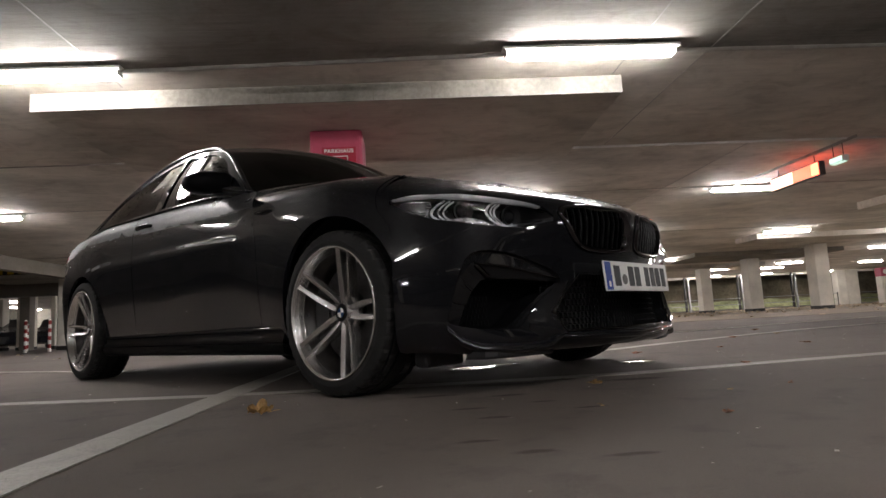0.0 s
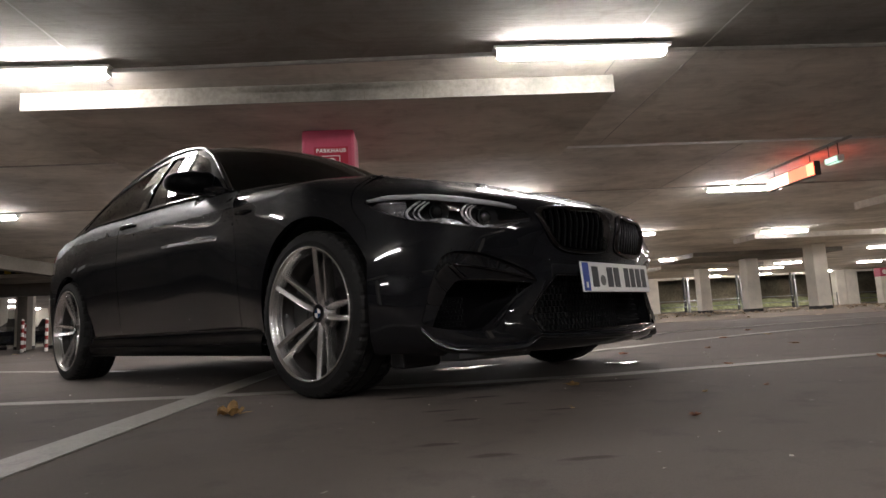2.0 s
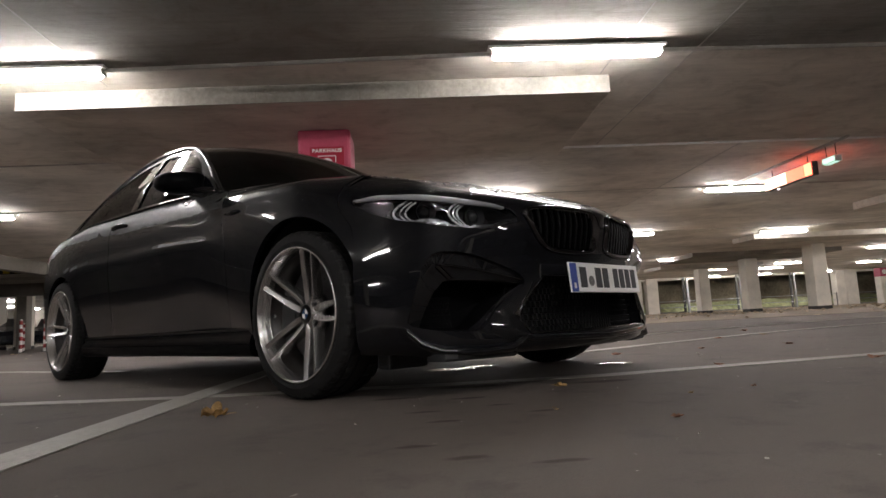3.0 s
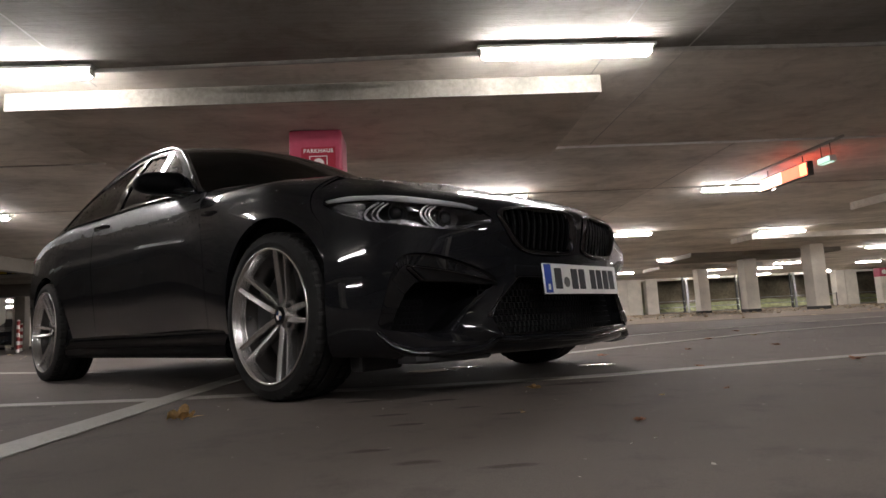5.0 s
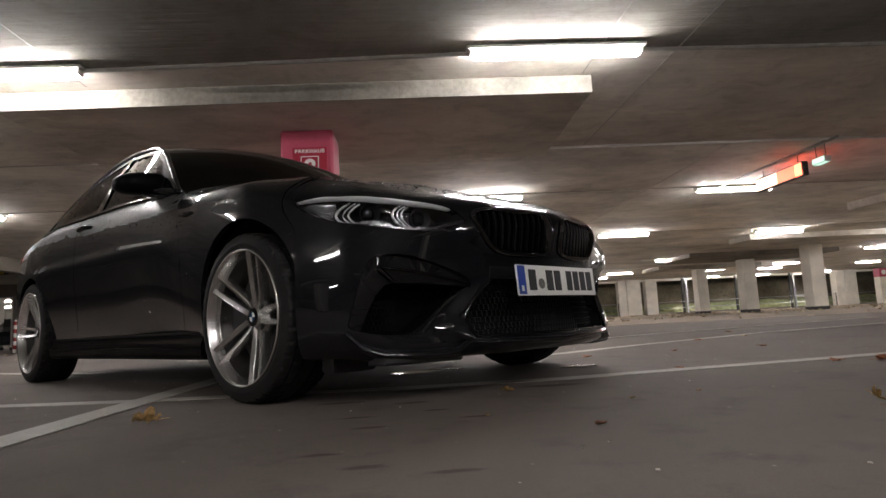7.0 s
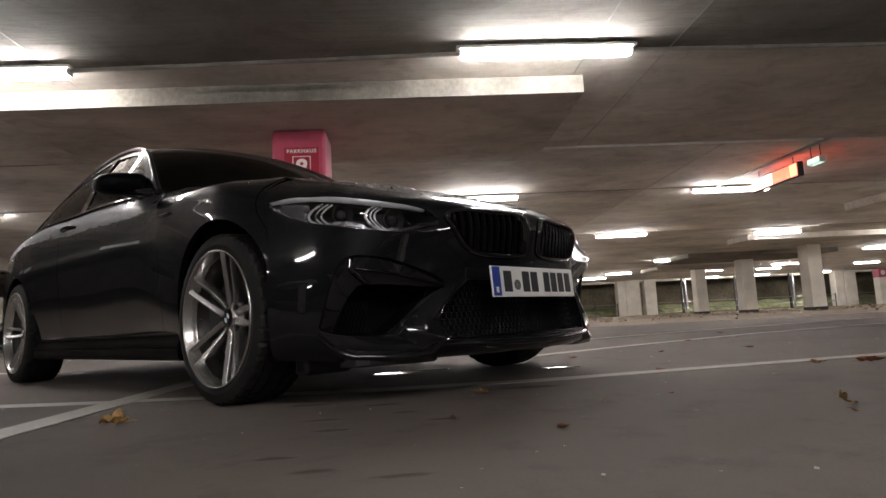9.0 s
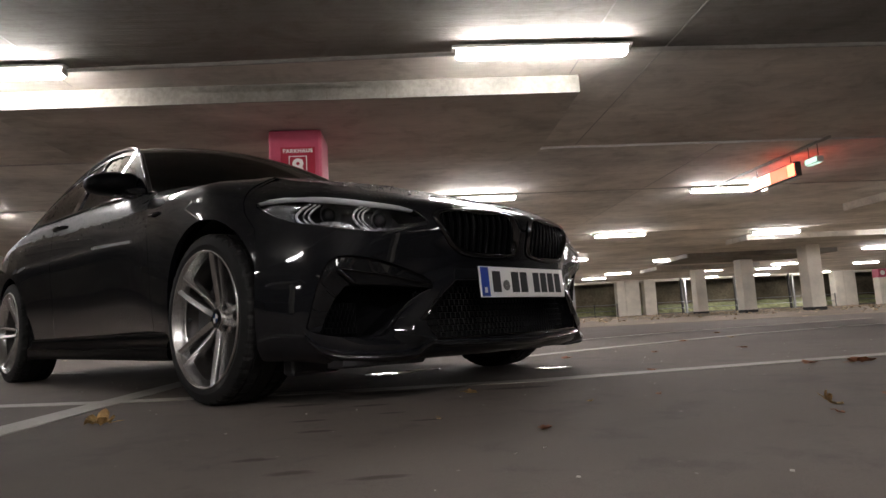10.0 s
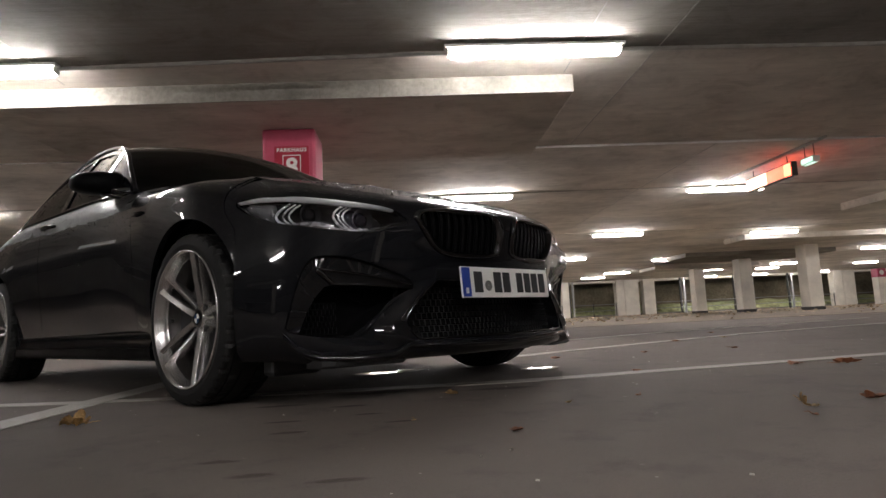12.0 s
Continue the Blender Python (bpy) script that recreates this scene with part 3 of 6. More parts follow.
# ---- car materials ----
def car_paint(name, low, high, mist, painted_glare=0.0, cover=1.15):
    """Black clear-coated paint, wet with fine drops where it faces up."""
    m, n, l, p = nodes_of(name)
    flake = noise_tex(n, l, 900, 2, 0.5)
    c = ramp(n, l, flake, [(0.35, (0.0036, 0.0040, 0.0054)), (0.7, (0.0070, 0.0076, 0.0098))])
    p.inputs["Metallic"].default_value = 0.0
    p.inputs["Roughness"].default_value = 0.45
    p.inputs["Specular IOR Level"].default_value = 0.06
    p.inputs["Coat Weight"].default_value = 1.0
    p.inputs["Coat IOR"].default_value = 1.5
    co = n.new("ShaderNodeTexCoord")
    vo = n.new("ShaderNodeTexVoronoi")
    vo.inputs["Scale"].default_value = 105
    vo.inputs["Randomness"].default_value = 1.0
    l.new(co.outputs["Object"], vo.inputs["Vector"])
    drop = n.new("ShaderNodeMapRange")
    drop.interpolation_type = "SMOOTHSTEP"
    drop.inputs[1].default_value, drop.inputs[2].default_value = 0.34, 0.10
    l.new(vo.outputs["Distance"], drop.inputs[0])
    sep = n.new("ShaderNodeSeparateColor")
    l.new(vo.outputs["Color"], sep.inputs[0])
    wet = noise_tex(n, l, 2.6, 4, 0.6)
    # drops lie on faces that look up
    ge = n.new("ShaderNodeNewGeometry")
    sx = n.new("ShaderNodeSeparateXYZ")
    l.new(ge.outputs["True Normal"], sx.inputs[0])
    up = n.new("ShaderNodeMapRange")
    up.inputs[1].default_value, up.inputs[2].default_value = low, high
    up.inputs[3].default_value, up.inputs[4].default_value = 0.09, cover
    l.new(sx.outputs["Z"], up.inputs[0])
    pick = n.new("ShaderNodeMath")
    pick.operation = "MULTIPLY"
    l.new(wet, pick.inputs[0])
    l.new(up.outputs[0], pick.inputs[1])
    gate = n.new("ShaderNodeMath")
    gate.operation = "LESS_THAN"
    l.new(sep.outputs[0], gate.inputs[0])
    l.new(pick.outputs[0], gate.inputs[1])
    h = n.new("ShaderNodeMath")
    h.operation = "MULTIPLY"
    l.new(drop.outputs[0], h.inputs[0])
    l.new(gate.outputs[0], h.inputs[1])
    # a film of mist between the drops dulls the upper faces
    film = n.new("ShaderNodeMapRange")
    film.inputs[1].default_value, film.inputs[2].default_value = 0.30, 0.52
    film.inputs[3].default_value, film.inputs[4].default_value = 0.03, mist
    l.new(pick.outputs[0], film.inputs[0])
    l.new(film.outputs[0], p.inputs["Coat Roughness"])
    # a pale haze in the base colour stands in for glare on upper faces
    glare_mask = n.new("ShaderNodeMapRange")
    glare_mask.inputs[1].default_value, glare_mask.inputs[2].default_value = 0.30, 0.62
    glare_mask.inputs[4].default_value = painted_glare
    l.new(pick.outputs[0], glare_mask.inputs[0])
    glare_tone = ramp(n, l, noise_tex(n, l, 330, 3, 0.7), [(0.36, (0.05, 0.05, 0.052)), (0.62, (0.42, 0.42, 0.42))])
    l.new(mixed(n, l, c, glare_tone, glare_mask.outputs[0]), p.inputs["Base Color"])
    bu = n.new("ShaderNodeBump")
    bu.inputs["Strength"].default_value, bu.inputs["Distance"].default_value = 1.0, 0.004
    l.new(h.outputs[0], bu.inputs["Height"])
    l.new(bu.outputs[0], p.inputs["Coat Normal"])
    l.new(bu.outputs[0], p.inputs["Normal"])
    return m


def clear_glass(name, tint, rough=0.01):
    """A thin pane: clear or tinted, with the gloss of glass."""
    m = bpy.data.materials.new(name)
    m.use_nodes = True
    n, l = m.node_tree.nodes, m.node_tree.links
    n.remove(n["Principled BSDF"])
    t = n.new("ShaderNodeBsdfTransparent")
    t.inputs[0].default_value = (*tint, 1)
    g = n.new("ShaderNodeBsdfGlossy")
    g.inputs["Roughness"].default_value = rough
    fr = n.new("ShaderNodeFresnel")
    fr.inputs[0].default_value = 1.5
    mx = n.new("ShaderNodeMixShader")
    l.new(fr.outputs[0], mx.inputs[0])
    l.new(t.outputs[0], mx.inputs[1])
    l.new(g.outputs[0], mx.inputs[2])
    l.new(mx.outputs[0], n["Material Output"].inputs[0])
    return m


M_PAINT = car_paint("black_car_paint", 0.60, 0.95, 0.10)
# hood, door and quarter paints carry that painted glare; fender and bumper do not
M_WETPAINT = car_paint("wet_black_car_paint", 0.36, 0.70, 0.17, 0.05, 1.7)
M_MISTGLARE = car_paint("misted_glare_car_paint", 0.09, 0.25, 0.50, 0.30)
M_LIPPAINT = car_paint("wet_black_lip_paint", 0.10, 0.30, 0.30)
M_GLASS = clear_glass("tinted_glass", (0.10, 0.105, 0.10))
M_LENS = clear_glass("lamp_lens", (0.86, 0.87, 0.88))
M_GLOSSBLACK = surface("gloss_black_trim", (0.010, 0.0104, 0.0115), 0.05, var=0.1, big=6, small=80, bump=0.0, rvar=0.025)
M_DARKCHROME = surface("black_chrome", (0.10, 0.10, 0.105), 0.08, metal=1.0, var=0.05, big=10, small=100, bump=0.0, rvar=0.03)
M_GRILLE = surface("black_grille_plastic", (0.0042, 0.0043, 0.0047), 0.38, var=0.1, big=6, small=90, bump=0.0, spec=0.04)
# blacker than the other plastics, so that the duct tunnel reads as deep shade
M_VOID = surface("shaded_black_plastic", (0.0035, 0.0035, 0.004), 0.8, var=0.1, big=6, small=90, bump=0.0, spec=0.03)
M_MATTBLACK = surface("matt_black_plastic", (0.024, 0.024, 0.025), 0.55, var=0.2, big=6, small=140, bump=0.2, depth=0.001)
M_RUBBER = surface("tyre_rubber", (0.017, 0.0168, 0.0166), 0.68, var=0.3, big=9, small=120, bump=0.25, depth=0.001, spec=0.2)
M_RIM = surface("satin_grey_alloy", (0.60, 0.585, 0.57), 0.26, metal=0.92, var=0.06, big=12, small=140, bump=0.0, rvar=0.03)
# darker than dust alone: shade between the spokes is put into this tone
M_BARREL = surface("dusty_shaded_alloy", (0.046, 0.042, 0.039), 0.42, metal=0.5, var=0.2, big=14, small=120, bump=0.05, depth=0.0006)
M_DISC = surface("brake_disc_steel", (0.12, 0.117, 0.114), 0.42, metal=0.9, var=0.2, big=20, small=180, bump=0.1, depth=0.0006)
M_CALIPER = surface("grey_caliper", (0.10, 0.10, 0.10), 0.4, metal=0.5, var=0.15, big=20, small=120, bump=0.1)
M_CHROME = surface("chrome", (0.72, 0.72, 0.72), 0.12, metal=1.0, var=0.05, big=10, small=100, bump=0.0, rvar=0.04)
M_SILVER = surface("lamp_reflector", (0.17, 0.17, 0.173), 0.25, metal=0.9, var=0.15, big=40, small=220, bump=0.2, depth=0.001)
M_RIB = surface("grey_lamp_rib", (0.62, 0.62, 0.63), 0.28, metal=0.55, var=0.2, big=30, small=160, bump=0.0, rvar=0.06)
M_BUCKET = surface("dark_lamp_housing", (0.030, 0.030, 0.032), 0.3, var=0.3, big=25, small=160, bump=0.0, rvar=0.06)
M_BROW = surface("satin_light_guide", (0.66, 0.66, 0.67), 0.30, metal=0.25, var=0.06, big=20, small=120, bump=0.0, rvar=0.04)
M_PLATE = surface("plate_white", (0.93, 0.92, 0.89), 0.35, var=0.05, big=10, small=120, bump=0.02)
M_PLATEBLUE = surface("plate_blue", (0.016, 0.055, 0.36), 0.35, var=0.06, big=10, small=120, bump=0.02)
M_PLATEBLACK = surface("plate_black", (0.016, 0.016, 0.018), 0.4, var=0.1, big=10, small=120, bump=0.02)
M_TAIL = surface("tail_lamp_red", (0.28, 0.008, 0.008), 0.12, var=0.15, big=30, small=120, bump=0.0, coat=1.0)
M_SEAT = surface("dark_leather", (0.016, 0.015, 0.014), 0.5, var=0.2, big=8, small=90, bump=0.2)
M_BADGEBLUE = surface("badge_blue", (0.025, 0.06, 0.14), 0.25, var=0.05, big=10, small=100, bump=0.0)

HEADING = -45.4
car = thing("car", "black two-door sports coupe wet with drops, parked on the deck", "car", at=pose(0, 0, 0, 0, 0, HEADING))


# ---- car body helpers ----
WIDER = 1.02  # the left half against the right


def shell2(s, v):
    s = np.atleast_1d(np.asarray(s, float))
    p = shell(np.abs(s), v)
    p[:, 1] *= np.where(s < 0, -WIDER, 1)
    swell = 0.034 * np.exp(-((p[:, 2] - 0.52) / 0.085) ** 2 - ((p[:, 1] - 0.66) / 0.16) ** 2) * (s < 0) * (p[:, 0] > 0.2)
    p[:, 0] += 0.5 * swell
    p[:, 1] += 0.85 * swell
    return p


def inside(poly, pts):
    poly, pts = np.asarray(poly), np.asarray(pts)
    x, y = pts[:, 0], pts[:, 1]
    hit = np.zeros(len(pts), bool)
    for (x0, y0), (x1, y1) in zip(poly, np.roll(poly, -1, 0)):
        if y0 != y1:
            hit ^= ((y0 > y) != (y1 > y)) & (x < (x1 - x0) * (y - y0) / (y1 - y0) + x0)
    return hit


def dense(poly, step, closed=True):
    out = []
    n = len(poly)
    for i in range(n if closed else n - 1):
        a, b = np.array(poly[i]), np.array(poly[(i + 1) % n])
        k = max(1, int(np.ceil(np.linalg.norm(b - a) / step)))
        out += [tuple(a + (b - a) * j / k) for j in range(k)]
    if not closed:
        out.append(tuple(poly[-1]))
    return out


def rounded(poly, times=2, keep=0.25):
    """Corner cutting: a softened outline."""
    for _ in range(times):
        q = []
        for i in range(len(poly)):
            a, b = np.array(poly[i]), np.array(poly[(i + 1) % len(poly)])
            q += [tuple(a + (b - a) * keep), tuple(b - (b - a) * keep)]
        poly = q
    return poly


def edge_gap(poly, pts):
    poly, pts = np.asarray(poly), np.asarray(pts)
    best = np.full(len(pts), 9.0)
    for a, b in zip(poly, np.roll(poly, -1, 0)):
        d = b - a
        t = np.clip(((pts - a) @ d) / max(d @ d, 1e-12), 0, 1)
        best = np.minimum(best, np.linalg.norm(pts - a - t[:, None] * d, axis=1))
    return best


VS = 0.85  # metres that stand for v = 1 while meshing


def sheet(to3d, outline, holes=(), step=0.03, lip=0.018, centre=(-1.4, 0, 0.5)):
    """A sheet of triangles over an outline with holes, mapped into space; its edges turn inwards by lip."""
    loops = [dense(outline, step)] + [dense(h, step * 0.6) for h in holes]
    flat = [p for lo in loops for p in lo]
    edges, k = [], 0
    for lo in loops:
        edges += [(k + i, k + (i + 1) % len(lo)) for i in range(len(lo))]
        k += len(lo)
    o = np.array(loops[0])
    lo, hi = o.min(0), o.max(0)
    gx, gy = np.meshgrid(np.arange(lo[0], hi[0], step), np.arange(lo[1], hi[1], step * 0.87))
    gx = gx + (np.arange(gx.shape[0]) % 2)[:, None] * step / 2
    g = np.stack([gx.ravel(), gy.ravel()], 1)
    g = g[inside(o, g) & (edge_gap(o, g) > step * 0.45)]
    for h in loops[1:]:
        g = g[~inside(h, g)]
        g = g[edge_gap(h, g) > step * 0.35]
    pts = flat + [tuple(p) for p in g]
    vs, _, fs, *_ = delaunay_2d_cdt([Vector(p) for p in pts], edges, [], 0, 1e-7)
    vv = np.array([tuple(v) for v in vs])
    cen = np.array([vv[list(f)].mean(0) for f in fs])
    ok = inside(o, cen)
    for h in loops[1:]:
        ok &= ~inside(h, cen)
    space = to3d(vv)
    bm = bmesh.new()
    bv = [bm.verts.new(p) for p in space]
    for f, good in zip(fs, ok):
        if good:
            bm.faces.new([bv[i] for i in f])
    bmesh.ops.delete(bm, geom=[v for v in bm.verts if not v.link_faces], context="VERTS")
    bm.normal_update()
    outward(bm, centre)
    bm.normal_update()
    if lip:
        rim = [e for e in bm.edges if len(e.link_faces) == 1]
        top, low = {}, {}
        for e in rim:
            for v in e.verts:
                if v not in top:
                    top[v] = bm.verts.new(v.co)
                    low[v] = bm.verts.new(v.co - v.normal * lip)
        for e in rim:
            f = e.link_faces[0]
            a, b = e.verts
            for lo_ in f.loops:
                if lo_.edge == e:
                    a, b = lo_.vert, lo_.link_loop_next.vert
            bm.faces.new((top[b], top[a], low[a], low[b]))
    return bm


def outward(bm, centre=(-1.4, 0, 0.5)):
    """Turn the whole sheet so that it faces away from the car's middle."""
    bm.normal_update()
    c = Vector(centre)
    if sum((f.calc_center_median() - c).dot(f.normal) * f.calc_area() for f in bm.faces) < 0:
        bmesh.ops.reverse_faces(bm, faces=bm.faces)
    return bm


def both_sides(name, build, material, label="", smooth=True, parent=None):
    """A part on the right and its mirror on the left."""
    got = []
    for side in (1, -1):
        bm = build()
        if side < 0:
            for v in bm.verts:
                v.co.y = -v.co.y * WIDER
            bmesh.ops.reverse_faces(bm, faces=bm.faces)
        got.append(part(name, bm, material, parent or car, label, smooth))
    return got


def skirt3d(uv):
    return shell2(uv[:, 0], uv[:, 1] / VS)


def skirt_poly(points, axis):
    """Outline on the skirt; on the nose y > 0 counts as s < 0."""
    q = on_shell([(-abs(h) if axis == "y" else h, z) for h, z in points], axis)
    return [(-s if (axis == "y" and h > 0) else s, v * VS) for (h, _), (s, v) in zip(points, q)]


def s_of_x(x):
    return on_shell([(x, 0.5)], "x")[0][0]


# ---- front bumper ----
HEADLIGHT = [(-.868, .692), (-.83, .701), (-.75, .692), (-.635, .676), (-.54, .663), (-.487, .645), (-.440, .592),
             (-.507, .583), (-.57, .561), (-.655, .566), (-.745, .583), (-.80, .598), (-.845, .635)]
KIDNEY = [(-.428, .634), (-.36, .651), (-.22, .655), (-.085, .652), (-.040, .630), (-.033, .53), (-.055, .489), (-.27, .487),
          (-.345, .506), (-.40, .58)]
CENTRE = [(-.345, .402), (.345, .402), (.390, .363), (.440, .313), (.478, .257), (.438, .202), (-.438, .202), (-.478, .257), (-.440, .313), (-.390, .363)]
DUCT = [(-.815, .236), (-.805, .304), (-.786, .403), (-.764, .468), (-.728, .491), (-.60, .470), (-.396, .386), (-.525, .322), (-.586, .25), (-.62, .212)]
DUCT_MID = [(-.805, .234), (-.796, .302), (-.775, .388), (-.752, .434), (-.736, .446), (-.60, .424), (-.404, .380), (-.530, .316), (-.592, .25), (-.628, .216)]
DUCT_IN = [(-.778, .232), (-.757, .300), (-.735, .352), (-.708, .388), (-.680, .394), (-.60, .392), (-.416, .375), (-.534, .312), (-.600, .252), (-.64, .222)]


def mirrored(poly):
    return [(-h, z) for h, z in poly][::-1]


def arch(x0, z0, r, a0, a1, n=26):
    return [(x0 + r * math.cos(radians(a0 + (a1 - a0) * k / n)), z0 + r * math.sin(radians(a0 + (a1 - a0) * k / n))) for k in range(n + 1)]


FRONT_ARCH, REAR_ARCH = (0.0, 0.318, 0.352), (-2.693, 0.325, 0.357)


JOINT = [(0.34, .53), (0.295, .60), (0.245, .66), (0.232, .70)]


def front_bumper():
    # from the wheel arch forward, up to the fender joint and the shut line under the lamps
    side = arch(*FRONT_ARCH, -27, 26, 12)
    right = skirt_poly(side + JOINT, "x")
    s_top = right[-1][0]
    top = [(s_top - (s_top - 0.0) * k / 16, VS * 0.999) for k in range(17)]
    half = right + top[1:]
    full = half + [(-s, v) for s, v in half[::-1][1:]]
    bottom_s = right[0][0]
    full += [(-bottom_s + 0.02, 0.02), (bottom_s - 0.02, 0.02)]
    holes = []
    for poly, n in ((HEADLIGHT, 1), (KIDNEY, 2), (DUCT, 2)):
        holes.append(rounded(skirt_poly(poly, "y"), n))
        holes.append(rounded(skirt_poly(mirrored(poly), "y"), n))
    holes.append(skirt_poly(CENTRE, "y"))
    return outward(sheet(skirt3d, full, holes, 0.026, 0.03))


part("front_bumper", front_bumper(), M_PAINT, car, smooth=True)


def fender():
    a = arch(*FRONT_ARCH, 26, 205, 44)
    s_front = skirt_poly([(0.229, .70)], "x")[0]
    back = [(-.585, .20), (-.575, .40), (-.56, .62), (-.60, .80), (-.63, .86)]
    poly = skirt_poly(a, "x") + skirt_poly(back, "x")
    poly += [(s_of_x(-.70), VS * 0.999)]
    s0 = s_front[0]
    poly += [(s, VS * 0.999) for s in np.linspace(s_of_x(-.62), s0, 18)]
    poly += [s_front, *skirt_poly([(x - 0.003, z) for x, z in JOINT[2::-1]], "x")]
    return outward(sheet(skirt3d, poly, (), 0.018, 0.02))


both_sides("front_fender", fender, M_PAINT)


def joint_backing():
    """A strip just under the joint of fender and bumper."""
    line = skirt_poly(JOINT, "x")
    line.append((line[-1][0], VS * 0.999))
    poly = [(s - 0.022, v) for s, v in line] + [(s + 0.022, v) for s, v in line[::-1]]
    bm = outward(sheet(skirt3d, poly, (), 0.02, 0.0))
    bm.normal_update()
    for v in bm.verts:
        v.co = v.co - v.normal * 0.0025
    return bm


both_sides("joint_seal", joint_backing, M_PAINT)


def door():
    front = [(-.5885, .235), (-.5785, .40), (-.5635, .62), (-.6035, .80), (-.637, .87)]
    rear = [(-1.930, .93), (-1.905, .70), (-1.920, .45), (-1.935, .30), (-1.905, .235)]
    f, r = skirt_poly(front, "x"), skirt_poly(rear, "x")
    top = [(s, VS * 0.999) for s in np.linspace(s_of_x(-.71), s_of_x(-1.93), 24)]
    return outward(sheet(skirt3d, f + top + r, (), 0.014, 0.02))


both_sides("door", door, M_MISTGLARE)


def quarter():
    a = arch(*REAR_ARCH, -22, 200, 48)
    front = [(-1.935, .93), (-1.91, .70), (-1.925, .45), (-1.94, .30), (-1.91, .235)][::-1]
    f = skirt_poly(front, "x")
    top = [(s, VS * 0.999) for s in np.linspace(s_of_x(-1.94), SH_S[-1] - 0.002, 40)]
    tail = [(SH_S[-1] - 0.002, 0.02)]
    low = [(s_of_x(-3.1), 0.02)]
    return outward(sheet(skirt3d, f + top + tail + low + skirt_poly(a[::-1], "x"), (), 0.016, 0.02))


both_sides("rear_quarter", quarter, M_MISTGLARE)


SILL = [(.060, .276), (.016, .272), (.008, .270), (.0045, .266), (.0040, .258), (.0036, .247), (.0025, .240), (-.0010, .232), (-.0050, .222), (-.0066, .214), (-.0072, .204)]
SKIRT = [(-.0072, .204), (-.0060, .203), (-.0060, .190), (-.0056, .178), (-.002, .166), (.006, .157), (.03, .151), (.16, .147)]


def sill(prof):
    """One moulding of the side skirt, drawn along the car's waisted flank."""
    bm = bmesh.new()
    rows = []
    for x in np.linspace(-.36, -2.34, 40):
        y0 = np.interp(x, [-2.4, -2.2, -1.3, -.5, -.3], [-.885, -.868, -.853, -.868, -.88])
        rows.append([bm.verts.new((x, y0 + a, z)) for a, z in prof])
    for q, w in zip(rows, rows[1:]):
        for k in range(len(prof) - 1):
            bm.faces.new((q[k], q[k + 1], w[k + 1], w[k]))
    for r in (rows[0], rows[-1]):
        bm.faces.new([bm.verts.new(v.co) for v in r])
    bmesh.ops.recalc_face_normals(bm, faces=bm.faces)
    return bm


both_sides("side_sill", lambda: sill(SILL), M_GLOSSBLACK, "gloss black side skirt", smooth=True)
both_sides("sill_skirt", lambda: sill(SKIRT), M_GRILLE, "dull black lower edge of the skirt", smooth=True)

# ---- hood, roof, glass ----
EDGE = np.array([shell(s, 0.9999)[0] for s in np.linspace(0, s_of_x(-.74), 60)])
CROWN = ([-.80, -.6, -.3, 0.0, .17, .35, .5, .62, .735], [1.0, .985, .942, .889, .853, .812, .771, .733, .690])


def hood_z(x, y):
    order = np.argsort(EDGE[:, 0])
    yr = np.interp(x, EDGE[order, 0], -EDGE[order, 1])
    zr = np.interp(x, EDGE[order, 0], EDGE[order, 2])
    zc = np.interp(x, *CROWN)
    t = np.clip(np.abs(np.where(y > 0, y / WIDER, y)) / np.maximum(yr, 0.05), 0, 1)
    z = zc - (zc - zr) * t**2.4
    dome = np.exp(-((np.abs(y) - 0.36 - 0.05 * (0.4 - x)) / 0.035) ** 2) * np.clip((0.66 - x) * 4, 0, 1)
    return z + 0.007 * dome * (1 - t**4)


def hood():
    half = [(float(p[0]), float(p[1])) for p in EDGE]
    half[0] = (half[0][0], 0.0)
    cowl = [(-.66, -.40), (-.62, 0.0), (-.66, .40)]
    full = half + cowl + [(x, -y * WIDER) for x, y in half[::-1][:-1]]

    def to3d(uv):
        return np.stack([uv[:, 0], uv[:, 1], hood_z(uv[:, 0], uv[:, 1])], 1)
    return outward(sheet(to3d, full, (), 0.035, 0.015))


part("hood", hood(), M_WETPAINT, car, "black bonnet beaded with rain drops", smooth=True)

RAIL = [(-.745, -.795, .918), (-.95, -.745, 1.095), (-1.15, -.69, 1.225), (-1.4, -.645, 1.31), (-1.8, -.62, 1.355), (-2.2, -.625, 1.325),
        (-2.6, -.665, 1.215), (-2.95, -.73, 1.055), (-3.15, -.76, .975)]


def rail(t):
    return catmull(RAIL, np.asarray(t) * (len(RAIL) - 1))


def belt(t):
    x = np.interp(t, np.linspace(0, 1, len(RAIL)), [p[0] for p in RAIL])
    return np.array([shell(s_of_x(a), 0.9999)[0] for a in np.atleast_1d(x)])


BELT_T = np.linspace(0, 1, 50)
BELT_P = belt(BELT_T)


def side3d(uv):
    """Greenhouse side: u along (0 to 1, of 2.4 m), w up from belt to roof rail."""
    t = np.clip(uv[:, 0] / 2.4, 0, 1)
    w = uv[:, 1][:, None] / 0.42
    b = np.stack([np.interp(t, BELT_T, BELT_P[:, k]) for k in range(3)], 1)
    r = rail(t)
    p = b * (1 - w) + r * w
    p[:, 1] -= (0.022 * np.sin(np.pi * np.clip(w[:, 0], 0, 1))) * np.clip(np.linalg.norm(r - b, axis=1) / 0.35, 0, 1)
    return p


DLO = [(0.16, 0.03), (0.40, 0.355), (0.62, 0.372), (1.02, 0.372), (1.30, 0.36), (1.60, 0.345), (1.86, 0.30), (1.99, 0.05), (1.6, 0.03), (0.8, 0.03)]


